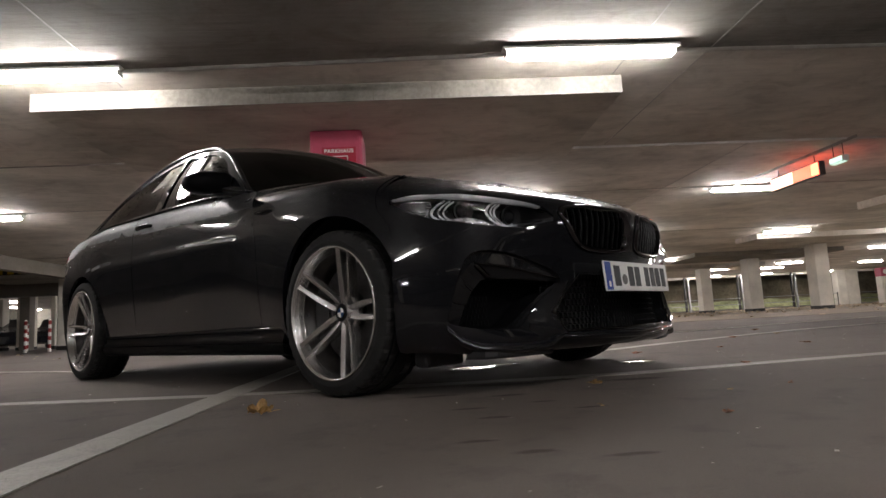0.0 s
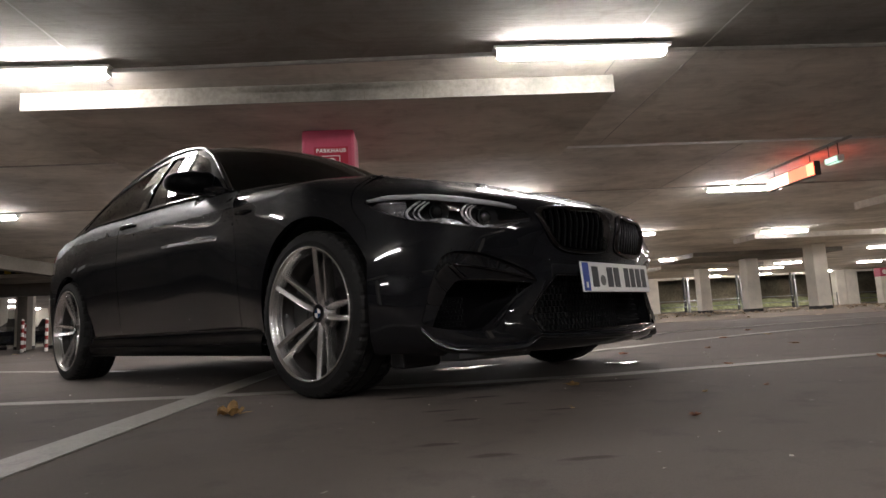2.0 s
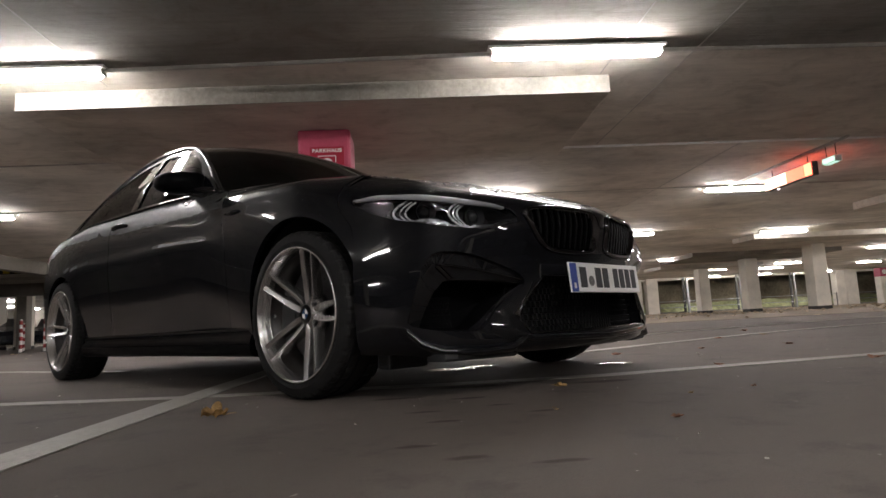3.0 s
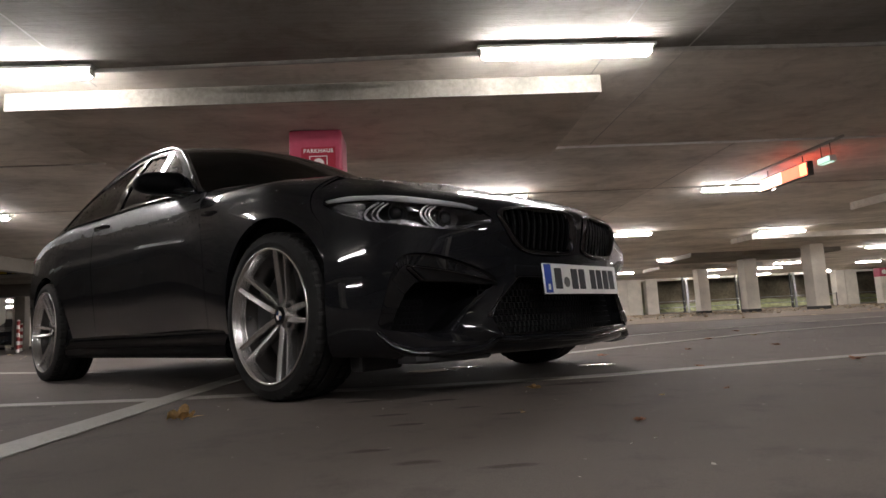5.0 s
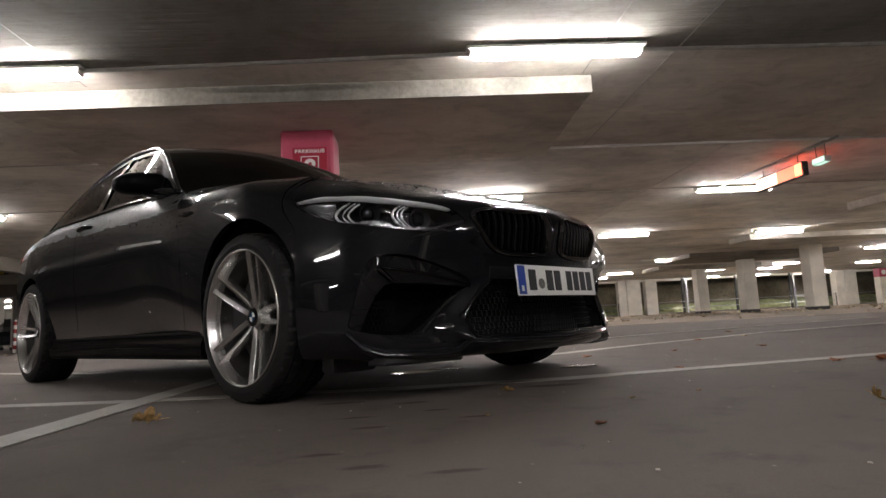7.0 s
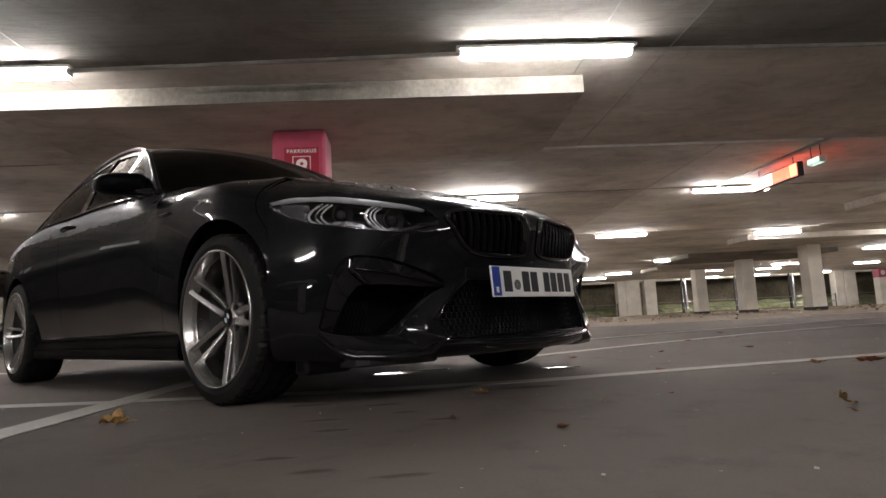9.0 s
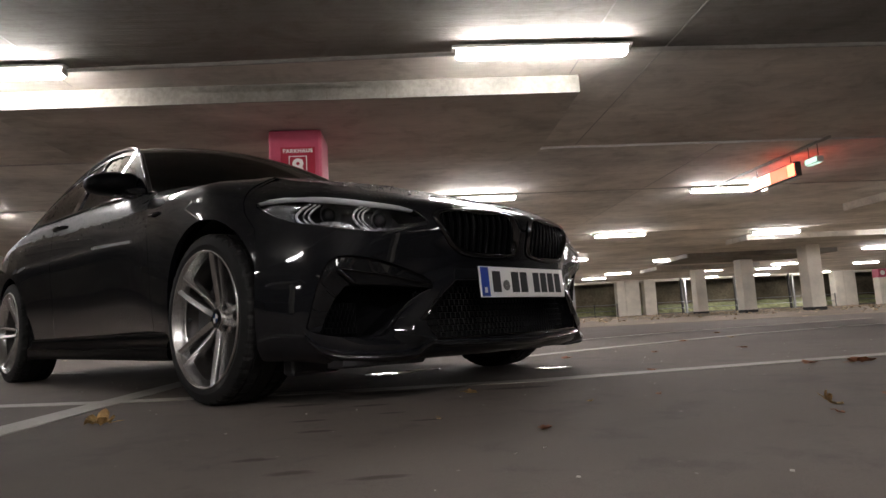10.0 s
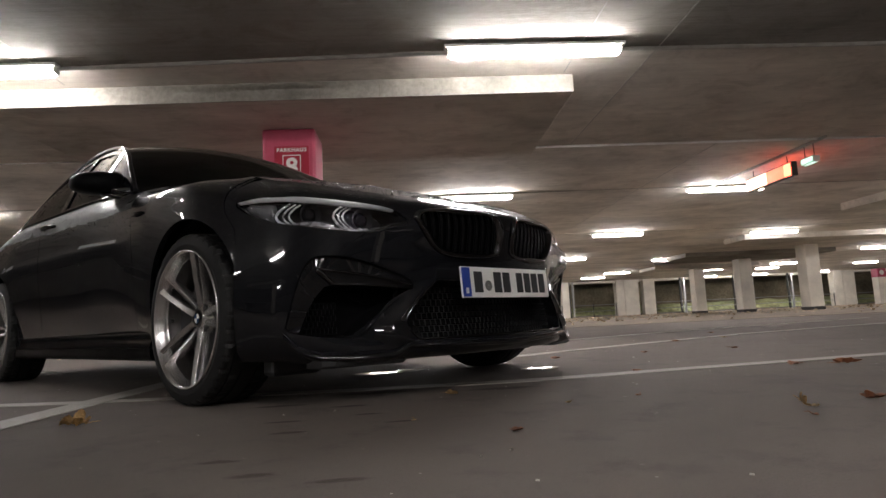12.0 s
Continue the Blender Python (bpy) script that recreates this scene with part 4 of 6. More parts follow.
def side_frame():
    out = [(0.005, 0.0), (2.395, 0.0), (2.395, 0.42), (0.005, 0.42)]
    return outward(sheet(side3d, out, [rounded(DLO, 2)], 0.03, 0.012))


both_sides("window_frame", side_frame, M_PAINT)


def side_glass():
    bm = sheet(side3d, rounded([(x, y) for x, y in DLO], 2), (), 0.04, 0.0)
    bm.normal_update()
    outward(bm)
    bm.normal_update()
    for v in bm.verts:
        v.co.y += 0.006
    return bm


both_sides("side_window", side_glass, M_GLASS, "dark tinted side window with drops")


def pillar():
    bm = sheet(side3d, [(1.09, 0.02), (1.155, 0.02), (1.135, 0.385), (1.085, 0.385)], (), 0.04, 0.012)
    outward(bm)
    for v in bm.verts:
        v.co.y -= 0.002
    return bm


both_sides("pillar", pillar, M_GLOSSBLACK, "gloss black middle pillar")


def trim_strip():
    pts = side3d(np.array([(u, 0.012) for u in np.linspace(0.12, 2.0, 40)]))
    return tube(bmesh.new(), [(a, b - 0.004, c) for a, b, c in pts], 0.007, 8)


both_sides("window_trim", trim_strip, M_GLOSSBLACK, "gloss black trim under the side windows")


def across(front, back, n=14, bulge=0.0, steps=24):
    """A sheet between two arcs across the car: each (x, half width, z, x bow, z bow)."""
    bm = bmesh.new()
    rows = []
    for i in range(n + 1):
        f = i / n
        row = []
        for k in range(steps + 1):
            q = -1 + 2 * k / steps
            p = []
            for x, w, z, bx, bz in (front, back):
                p.append(Vector((x - bx * q * q, w * q, z - bz * q * q)))
            v = p[0].lerp(p[1], f)
            v.z += bulge * math.sin(math.pi * f) * (1 - 0.4 * q * q)
            row.append(bm.verts.new(v))
        rows.append(row)
    for a, b in zip(rows, rows[1:]):
        for k in range(steps):
            bm.faces.new((a[k], a[k + 1], b[k + 1], b[k]))
    return outward(bm, (-1.4, 0, 0.7))


COWL = (-.60, .785, .945, .135, .027)
HEADER = (-1.32, .652, 1.382, .06, .082)
MID = (-1.80, .620, 1.412, .0, .057)
BACKLIGHT = (-2.35, .632, 1.345, -.02, .05)
DECK = (-3.02, .725, 1.06, -.04, .035)
TAIL_EDGE = (-3.60, .70, 1.0, .12, .03)
part("windscreen", across(COWL, HEADER, bulge=0.072), M_GLASS, car, "dark tinted windscreen speckled with drops", smooth=True)
part("roof", across(HEADER, MID, bulge=0.004), M_PAINT, car, "black roof skin", smooth=True)
part("roof", across(MID, BACKLIGHT, bulge=0.012), M_PAINT, car, smooth=True)
part("rear_window", across(BACKLIGHT, DECK, bulge=0.02), M_GLASS, car, smooth=True)
part("boot_lid", across(DECK, TAIL_EDGE, bulge=0.01), M_PAINT, car, smooth=True)


def roof_rail():
    return tube(bmesh.new(), [tuple(p) for p in rail(np.linspace(0.0, 1.0, 50))], 0.013, 10)


both_sides("roof_rail", roof_rail, M_PAINT)
part("cowl", boxed(-.80, -.58, -.70, .70, .90, .935, 0.01), M_MATTBLACK, car, "matt black cowl panel")

# underside and liners
part("underbody", boxed(-3.45, .62, -.62, .62, .155, .185, 0.01), M_MATTBLACK, car, "black underbody tray")
part("underbody", boxed(-2.28, -.40, -.84, .84, .158, .20, 0.01), M_MATTBLACK, car)
part("firewall", boxed(-.66, -.62, -.80, .80, .2, .90), M_MATTBLACK, car)
part("bulkhead", boxed(.30, .34, -.66, .66, .19, .64), M_MATTBLACK, car)


def liner(x0, z0, r):
    bm = bmesh.new()
    revolve(bm, [(r + 0.02, -.845), (r + 0.03, -.82), (r + 0.03, -.52), (0.02, -.52)], 30, a0=radians(-20), a1=radians(200))
    for v in bm.verts:
        v.co.x += x0
        v.co.z += z0
    bmesh.ops.reverse_faces(bm, faces=bm.faces)
    return bm


both_sides("wheel_liner", lambda: liner(*FRONT_ARCH), M_MATTBLACK)
both_sides("wheel_liner", lambda: liner(*REAR_ARCH), M_MATTBLACK)

# ---- front details ----
def skin(poly, depth=0.0, axis="y"):
    """Points of an outline on the skirt, pushed in by depth along the way into the car."""
    uv = skirt_poly(poly, axis)
    p = shell2(np.array([a for a, _ in uv]), np.array([b for _, b in uv]) / VS)
    out = []
    for q in p:
        inn = Vector((-1.0, -0.5 * q[1], 0.0)).normalized()
        out.append(Vector(q) + inn * depth)
    return out


def loft(bm, rings, closed=True):
    n = len(rings[0])
    vs = [[bm.verts.new(p) for p in r] for r in rings]
    for a, b in zip(vs, vs[1:]):
        for k in range(n if closed else n - 1):
            bm.faces.new((a[k], a[(k + 1) % n], b[(k + 1) % n], b[k]))
    return vs


def grow(poly, k):
    c = np.mean(poly, 0)
    return [tuple(c + (np.array(p) - c) * k) for p in poly]


def soft_edges(bm, size):
    """Round the creases and shade only the rounding smoothly."""
    made = bmesh.ops.bevel(bm, geom=[e for e in bm.edges if len(e.link_faces) == 2], offset=size, segments=3, affect="EDGES", profile=0.5)
    for f in made["faces"]:
        f.smooth = True


DUCT_DEPTH = (.052, .052, .050, .044, .036, .030, .016, .030, .036, .046)


def duct_recess():
    """A stepped frame, then facets that run back under a visor into the dark of the duct."""
    bm = bmesh.new()
    rings = [[(*p, 0.001) for p in DUCT], [(*p, 0.017) for p in grow(DUCT, 0.985)],
             [(*p, d) for p, d in zip(DUCT_MID, (.020, .020, .020, .019, .017, .015, .008, .014, .016, .018))],
             [(*p, d) for p, d in zip(DUCT_IN, DUCT_DEPTH)]]
    loft(bm, [[skin([q[:2]], q[2])[0] for q in rounded(ring, 2, keep)] for ring, keep in zip(rings, (.25, .25, .10, .10))])
    bmesh.ops.recalc_face_normals(bm, faces=bm.faces)
    soft_edges(bm, 0.005)
    return bm


def duct_tunnel():
    bm = bmesh.new()
    edge = rounded([(*p, d) for p, d in zip(DUCT_IN, DUCT_DEPTH)], 2, .10)
    vs = loft(bm, [[skin([q[:2]], q[2])[0] for q in edge], [skin([q[:2]], 0.14)[0] for q in edge]])
    bm.faces.new(vs[-1])
    bmesh.ops.recalc_face_normals(bm, faces=bm.faces)
    return bm


def duct_bead(poly, depths, r):
    """A rounded edge that follows an outline of the duct."""
    ks = np.linspace(0, len(poly) - 1, 30)
    q = [skin([(float(np.interp(k, range(len(poly)), [p[0] for p in poly])), float(np.interp(k, range(len(poly)), [p[1] for p in poly])))],
              float(np.interp(k, range(len(poly)), depths)))[0] for k in ks]
    return tube(bmesh.new(), q, [r * min(1, 0.25 + i / 3, 0.25 + (29 - i) / 3) for i in range(30)], 12)


def flipped(bm):
    for v in bm.verts:
        v.co.y = -v.co.y * WIDER
    bmesh.ops.reverse_faces(bm, faces=bm.faces)
    return bm


VISOR_TOP = [DUCT_MID[4], DUCT_MID[5], DUCT_MID[6]]
VISOR_FOLD = [DUCT_MID[4], DUCT_IN[4]]
VISOR_LOW = [DUCT_IN[4], DUCT_IN[5], DUCT_IN[6]]
for side, duct in zip((1, -1), both_sides("air_duct", duct_recess, M_GLOSSBLACK, "gloss black faceted air duct", smooth=False)):
    bm = duct_tunnel()
    part("tunnel", bm if side > 0 else flipped(bm), M_VOID, duct, "plastic tunnel, blackened like deep shade")
    for line, depths, r in ((VISOR_TOP, (.016, .014, .008), .0042), (VISOR_FOLD, (.022, .044), .0105), (VISOR_LOW, (.038, .032, .018), .003)):
        bm = duct_bead(line, depths, r)
        part("edge_bead", bm if side > 0 else flipped(bm), M_DARKCHROME, duct, smooth=True)


def fin():
    """The folded blade between duct and middle intake: a leaning upper arm and a lower wing."""
    rows = [[(-.405, .385, .004), (-.400, .382, -.004), (-.394, .378, .002)],
            [(-.470, .362, .008), (-.432, .338, -.014), (-.424, .332, .000)],
            [(-.527, .326, .012), (-.470, .294, -.018), (-.459, .288, .000)],
            [(-.586, .254, .010), (-.520, .263, -.020), (-.474, .263, -.004)],
            [(-.578, .236, -.008), (-.520, .217, -.022), (-.459, .196, -.014)],
            [(-.590, .205, .004), (-.530, .185, -.004), (-.470, .172, .006)]]
    bm = bmesh.new()
    loft(bm, [[skin([(y, z)], d)[0] for y, z, d in row] for row in rows], closed=False)
    bmesh.ops.recalc_face_normals(bm, faces=bm.faces)
    outward(bm)
    soft_edges(bm, 0.010)
    return bm


both_sides("fin", fin, M_GLOSSBLACK, "gloss black folded fin beside the intake", smooth=False)


def grille(y0, y1, z0, z1, rows, cols, depth, bar=0.005, hexed=True):
    """A lattice standing behind an opening."""
    bm = bmesh.new()
    def at(y, z):
        p = skin([(y, z)], depth)[0]
        return p
    for i in range(rows + 1):
        z = z0 + (z1 - z0) * i / rows
        tube(bm, [at(y, z) for y in np.linspace(y0, y1, 9)], bar * 0.6, 4)
    for i in range(rows):
        za, zb = z0 + (z1 - z0) * i / rows, z0 + (z1 - z0) * (i + 1) / rows
        for k in range(cols + 1):
            y = y0 + (y1 - y0) * (k + (0.5 if i % 2 and hexed else 0)) / cols
            if y0 <= y <= y1:
                tube(bm, [at(y, za), at(y, zb)], bar * 0.6, 4)
    return bm


part("lower_grille", grille(-.482, .482, .20, .405, 9, 44, 0.05), M_GRILLE, car, "black honeycomb lower grille")
both_sides("duct_grille", lambda: grille(-.775, -.665, .235, .335, 5, 9, 0.09), M_GRILLE, "black lattice in the air duct", smooth=False)
part("radiator", boxed(.50, .52, -.43, .43, .19, .66), M_MATTBLACK, car, "dark radiator face")


def centre_surround():
    bm = bmesh.new()
    loft(bm, [skin(CENTRE, 0.0), skin([(y * 0.985, z) for y, z in CENTRE], 0.06)])
    bmesh.ops.recalc_face_normals(bm, faces=bm.faces)
    return bm


frame_in = part("intake_frame", centre_surround(), M_GLOSSBLACK, car, "gloss black frame of the middle intake")
part("edge_bead", tube(bmesh.new(), skin(dense(CENTRE, 0.03), 0.001), 0.0045, 8, closed=True), M_DARKCHROME, frame_in, smooth=True)


def kidney_ring():
    bm = bmesh.new()
    uv = rounded(KIDNEY, 2)
    c = np.mean(uv, 0)
    small = [tuple(c + (np.array(p) - c) * (1 - 0.014 / max(np.linalg.norm(np.array(p) - c), .03))) for p in uv]
    big = [tuple(c + (np.array(p) - c) * (1 + 0.010 / max(np.linalg.norm(np.array(p) - c), .03))) for p in uv]
    loft(bm, [skin(big, 0.004), skin(big, -0.007), skin(uv, -0.011), skin(small, -0.004), skin(small, 0.05)])
    bmesh.ops.recalc_face_normals(bm, faces=bm.faces)
    return bm


both_sides("kidney_frame", kidney_ring, M_DARKCHROME, "polished black chrome grille surround")


def kidney_bar(y):
    lo_z = np.interp(-y, [.03, .06, .27, .345, .40, .43], [.52, .489, .487, .506, .58, .634])
    bm = bmesh.new()
    pts = [skin([(y, z)], 0.012)[0] for z in np.linspace(lo_z + 0.004, .650, 7)]
    for dy in (-0.0035, 0.0035):
        tube(bm, [p + Vector((0, dy, 0)) for p in pts], 0.0042, 6)
    a = [bm.verts.new(p + Vector((0.004, 0, 0))) for p in pts]
    b = [bm.verts.new(p + Vector((-0.05, 0, 0))) for p in pts]
    for k in range(len(pts) - 1):
        bm.faces.new((a[k], a[k + 1], b[k + 1], b[k]))
    return bm


for y in np.linspace(-.06, -.385, 11):
    both_sides("grille_slat", lambda: kidney_bar(float(y)), M_GRILLE)

# headlamps


def lamp_bucket():
    bm = bmesh.new()
    uv = rounded(HEADLIGHT, 1)
    rings = [skin(uv, 0.002), skin(grow(uv, 0.95), 0.05), skin(grow(uv, 0.80), 0.11)]
    vs = loft(bm, rings)
    bm.faces.new(vs[-1])
    bmesh.ops.recalc_face_normals(bm, faces=bm.faces)
    return bm


def lamp_lens():
    uv = rounded(skirt_poly(HEADLIGHT, "y"), 1)

    def leaned(q):
        p = skirt3d(q)
        deep = -0.001 + 0.100 * np.clip(0.695 - p[:, 2], 0, 1)
        round_ = np.clip(1 - ((p[:, 2] - 0.63) / 0.065) ** 2, 0, 1) * np.clip((0.80 - np.abs(p[:, 1])) / 0.10, 0, 1)
        deep = deep - 0.004 * round_ + 0.25 * np.clip(np.abs(p[:, 1]) - 0.79, 0, 1) * np.clip(0.69 - p[:, 2], 0, 1) / 0.1
        inn = np.stack([-np.ones(len(p)), -0.5 * p[:, 1]], 1)
        p[:, :2] += inn / np.linalg.norm(inn, axis=1)[:, None] * deep[:, None]
        return p
    return outward(sheet(leaned, uv, (), 0.02, 0.0))


def lamp_arc(points, shift, shrink, depth, r):
    """One of the nested open light rings: a hooked arc, laid beside its neighbours."""
    c = np.mean(points, 0)
    q = [(float(c[0] + (a - c[0]) * shrink + shift), float(c[1] + (b - c[1]) * shrink)) for a, b in catmull(points, np.linspace(0, len(points) - 1, 26))]
    return tube(bmesh.new(), skin(q, depth), r, 8)


def bowl(y, z, r, depth):
    bm = bmesh.new()
    c = skin([(y, z)], depth)[0]
    n = Vector((1.0, 0.5 * y, 0.0)).normalized()
    u = Vector((-n.y, n.x, 0))
    rings = [[c + n * h + q * (math.cos(a) * u + math.sin(a) * Vector((0, 0, 1))) for a in np.linspace(0, 2 * math.pi, 24, endpoint=False)]
             for q, h in ((r, 0.03), (r * 0.86, 0.012), (r * 0.5, -0.006), (r * 0.12, -0.012))]
    vs = loft(bm, rings)
    bm.faces.new(vs[-1])
    bmesh.ops.recalc_face_normals(bm, faces=bm.faces)
    return bm


def projector(y, z, r, depth):
    bm = bmesh.new()
    c = skin([(y, z)], depth)[0]
    bmesh.ops.create_uvsphere(bm, u_segments=20, v_segments=12, radius=r)
    bmesh.ops.transform(bm, matrix=Matrix.Translation(c), verts=bm.verts)
    return bm


def strip(upper, lower, d0, d1, steps=40):
    """A smooth band between two curves across the lamp."""
    t = np.linspace(0, len(upper) - 1, steps)
    up = skin([tuple(p) for p in catmull(upper, t)], d0)
    lo_ = skin([tuple(p) for p in catmull(lower, t)], d1)
    bm = bmesh.new()
    loft(bm, [up, lo_, [p + Vector((-.012, 0, -.001)) for p in lo_]], closed=False)
    bmesh.ops.recalc_face_normals(bm, faces=bm.faces)
    return bm


def brow():
    """A broad satin strip under the lamp's upper edge."""
    return strip([(-.860, .689), (-.82, .697), (-.745, .690), (-.64, .675), (-.54, .659), (-.492, .643)],
                 [(-.856, .682), (-.80, .680), (-.735, .669), (-.63, .656), (-.54, .646), (-.492, .638)], 0.002, 0.010)


def chin():
    return strip([(-.840, .634), (-.805, .608), (-.745, .593), (-.655, .577), (-.575, .572), (-.52, .588), (-.470, .597)],
                 [(-.838, .629), (-.800, .601), (-.745, .586), (-.655, .570), (-.575, .565), (-.515, .583), (-.466, .594)], 0.022, 0.016)


EYES = ([(-.772, .668), (-.792, .650), (-.803, .627), (-.796, .604), (-.775, .587), (-.745, .582), (-.724, .595)],
        [(-.640, .656), (-.664, .640), (-.675, .618), (-.668, .595), (-.650, .575), (-.622, .568), (-.602, .578)])


def reflector_sheet():
    """The fluted silver wall at the lamp's outer end."""
    ks = np.linspace(0, 3, 64)
    up = catmull([(-.852, .668), (-.838, .676), (-.820, .672), (-.800, .668)], ks)
    low = catmull([(-.846, .648), (-.832, .624), (-.816, .606), (-.797, .598)], ks)
    wave = [0.020 + 0.006 * (k % 4 in (1, 2)) for k in range(64)]
    bm = bmesh.new()
    rings = []
    for f in np.linspace(0, 1, 7):
        rings.append([skin([tuple(a * (1 - f) + b * f)], d + 0.010 * f + 0.004 * (int(f * 6) % 2))[0] for a, b, d in zip(up, low, wave)])
    loft(bm, rings, closed=False)
    bmesh.ops.recalc_face_normals(bm, faces=bm.faces)
    return bm


def lamp_shelf():
    return strip([(-.775, .601), (-.74, .606), (-.71, .604), (-.68, .594)], [(-.770, .586), (-.735, .582), (-.705, .579), (-.675, .577)], 0.040, 0.024)


for bucket in both_sides("headlamp", lamp_bucket, M_BUCKET, "clear-glass headlamp with chrome-edged light rings, unlit", smooth=False):
    left = bucket.data.vertices[0].co.y > 0

    def sub(name, bm, mat, label=""):
        return part(name, flipped(bm) if left else bm, mat, bucket, label, True)

    sub("lens", lamp_lens(), M_LENS, "clear lens").visible_shadow = False
    sub("brow", brow(), M_BROW, "pale satin brow strip")
    sub("lower_trim", chin(), M_CHROME, "bright lower trim")
    sub("reflector", reflector_sheet(), M_SILVER, "fluted silver reflector")
    sub("shelf", lamp_shelf(), M_RIB, "grey lamp shelf")
    for k, eye in enumerate(EYES):
        for n, (shift, shrink, r) in enumerate(((0.0, 1.0, .0042), (.0125, .97, .0030), (.0235, .94, .0036))):
            sub("light_ring", lamp_arc(eye, shift * (1 + 0.15 * k), shrink, 0.022 + 0.006 * n, r), M_RIB, "open pale light ring")
        y, z, r = ((-.728, .632, .036), (-.585, .612, .038))[k]
        sub("bowl", bowl(y, z, r, 0.066), M_BUCKET, "dark reflector bowl")
        sub("projector", projector(y, z, r * 0.72, 0.066), M_GLOSSBLACK, "dark glass projector")

# splitter lip
def lip(top=False):
    ys = np.linspace(-1, 1, 61)
    bm = bmesh.new()
    rings = []
    for q in ys:
        a = abs(q)
        z = np.interp(a, [0, .52, .575, .63, .78, .91, .965, 1.0], [.172, .183, .190, .158, .153, .161, .185, .230])
        y = -0.812 * q
        s, v = on_shell([(-abs(y), max(z + 0.02, .16))], "y")[0]
        p = shell2(s if q >= 0 else -s, v)[0]
        n = Vector((1.0, 1.1 * p[1] * (1 if abs(p[1]) > .3 else .5), 0)).normalized()
        c = Vector((p[0], p[1], z))
        up = np.interp(a, [0, .55, .60, .65, .74, .9, 1], [.018, .02, .028, .054, .066, .050, .010])
        back = np.interp(a, [0, .58, .66, .9, 1], [.03, .03, .050, .045, .03])
        rings.append([c + Vector((0, 0, up)) - n * back, c + Vector((0, 0, 0.010)) + n * 0.009, c + Vector((0, 0, 0.0065)) + n * 0.0135, c + n * 0.0165,
                      c - Vector((0, 0, 0.006)) + n * 0.0145, c - Vector((0, 0, 0.010)) + n * 0.008, c - Vector((0, 0, 0.024)) - n * 0.05])
    loft(bm, [r[:2] if top else r[1:] for r in rings], closed=False)
    bmesh.ops.recalc_face_normals(bm, faces=bm.faces)
    return bm


splitter = part("front_lip", lip(), M_GLOSSBLACK, car, "gloss black front splitter lip", smooth=True)
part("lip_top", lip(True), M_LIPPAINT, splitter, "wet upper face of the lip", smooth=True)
both_sides("air_deflector", lambda: boxed(.27, .34, -.76, -.56, .098, .18, 0.014), M_MATTBLACK, "black rubber deflector ahead of the wheel", smooth=False)
part("skid_tray", boxed(.30, .62, -.44, .44, .135, .158, 0.01), M_MATTBLACK, car)


def chin_tray():
    """The black tray edge that hangs below each lip wing."""
    plan = [(.50, -.74), (.575, -.735), (.60, -.70), (.655, -.50), (.66, -.455), (.50, -.455)]
    bm = bmesh.new()
    vs = loft(bm, [[Vector((x, y, .166)) for x, y in plan], [Vector((x, y, .134)) for x, y in plan], [Vector((x * .985, y * .985 - .008, .126)) for x, y in plan]])
    bm.faces.new(vs[-1])
    bm.faces.new(vs[0][::-1])
    bmesh.ops.recalc_face_normals(bm, faces=bm.faces)
    return bm


both_sides("tray_edge", chin_tray, M_MATTBLACK, smooth=False)

# number plate
plate = part("number_plate", boxed(-.004, .004, -.26, .26, -.055, .055, 0.003), M_PLATE, car, "white plate with a blue end strip and black bars")
plate.matrix_basis = pose(.811, -.055, .389, 0, -4, -1.6)
part("plate_face", boxed(.004, .0052, -.2125, .256, -.051, .051), M_PLATE, plate)
part("blue_strip", boxed(.004, .0054, -.256, -.214, -.051, .051), M_PLATEBLUE, plate, "blue end strip")
for y0, y1 in ((-.195, -.150), (-.085, -.042), (-.032, .010), (.050, .088), (.098, .136), (.146, .184), (.194, .232)):
    part("bar", boxed(.0052, .0062, y0, y1, -.037, .038), M_PLATEBLACK, plate)
part("seal", revolve(bmesh.new(), [(0.001, .0), (.019, .0), (.019, .002)], 20), M_HOUSING, plate, "grey round seal").matrix_basis = pose(.0064, -.118, -.012, 0, 0, 90)
part("bar", boxed(.0054, .0062, -.242, -.228, -.040, -.020), M_PLATE, plate)
part("plate_holder", boxed(.735, .800, -.17, .12, .352, .425, 0.01), M_MATTBLACK, car, "black plate holder")


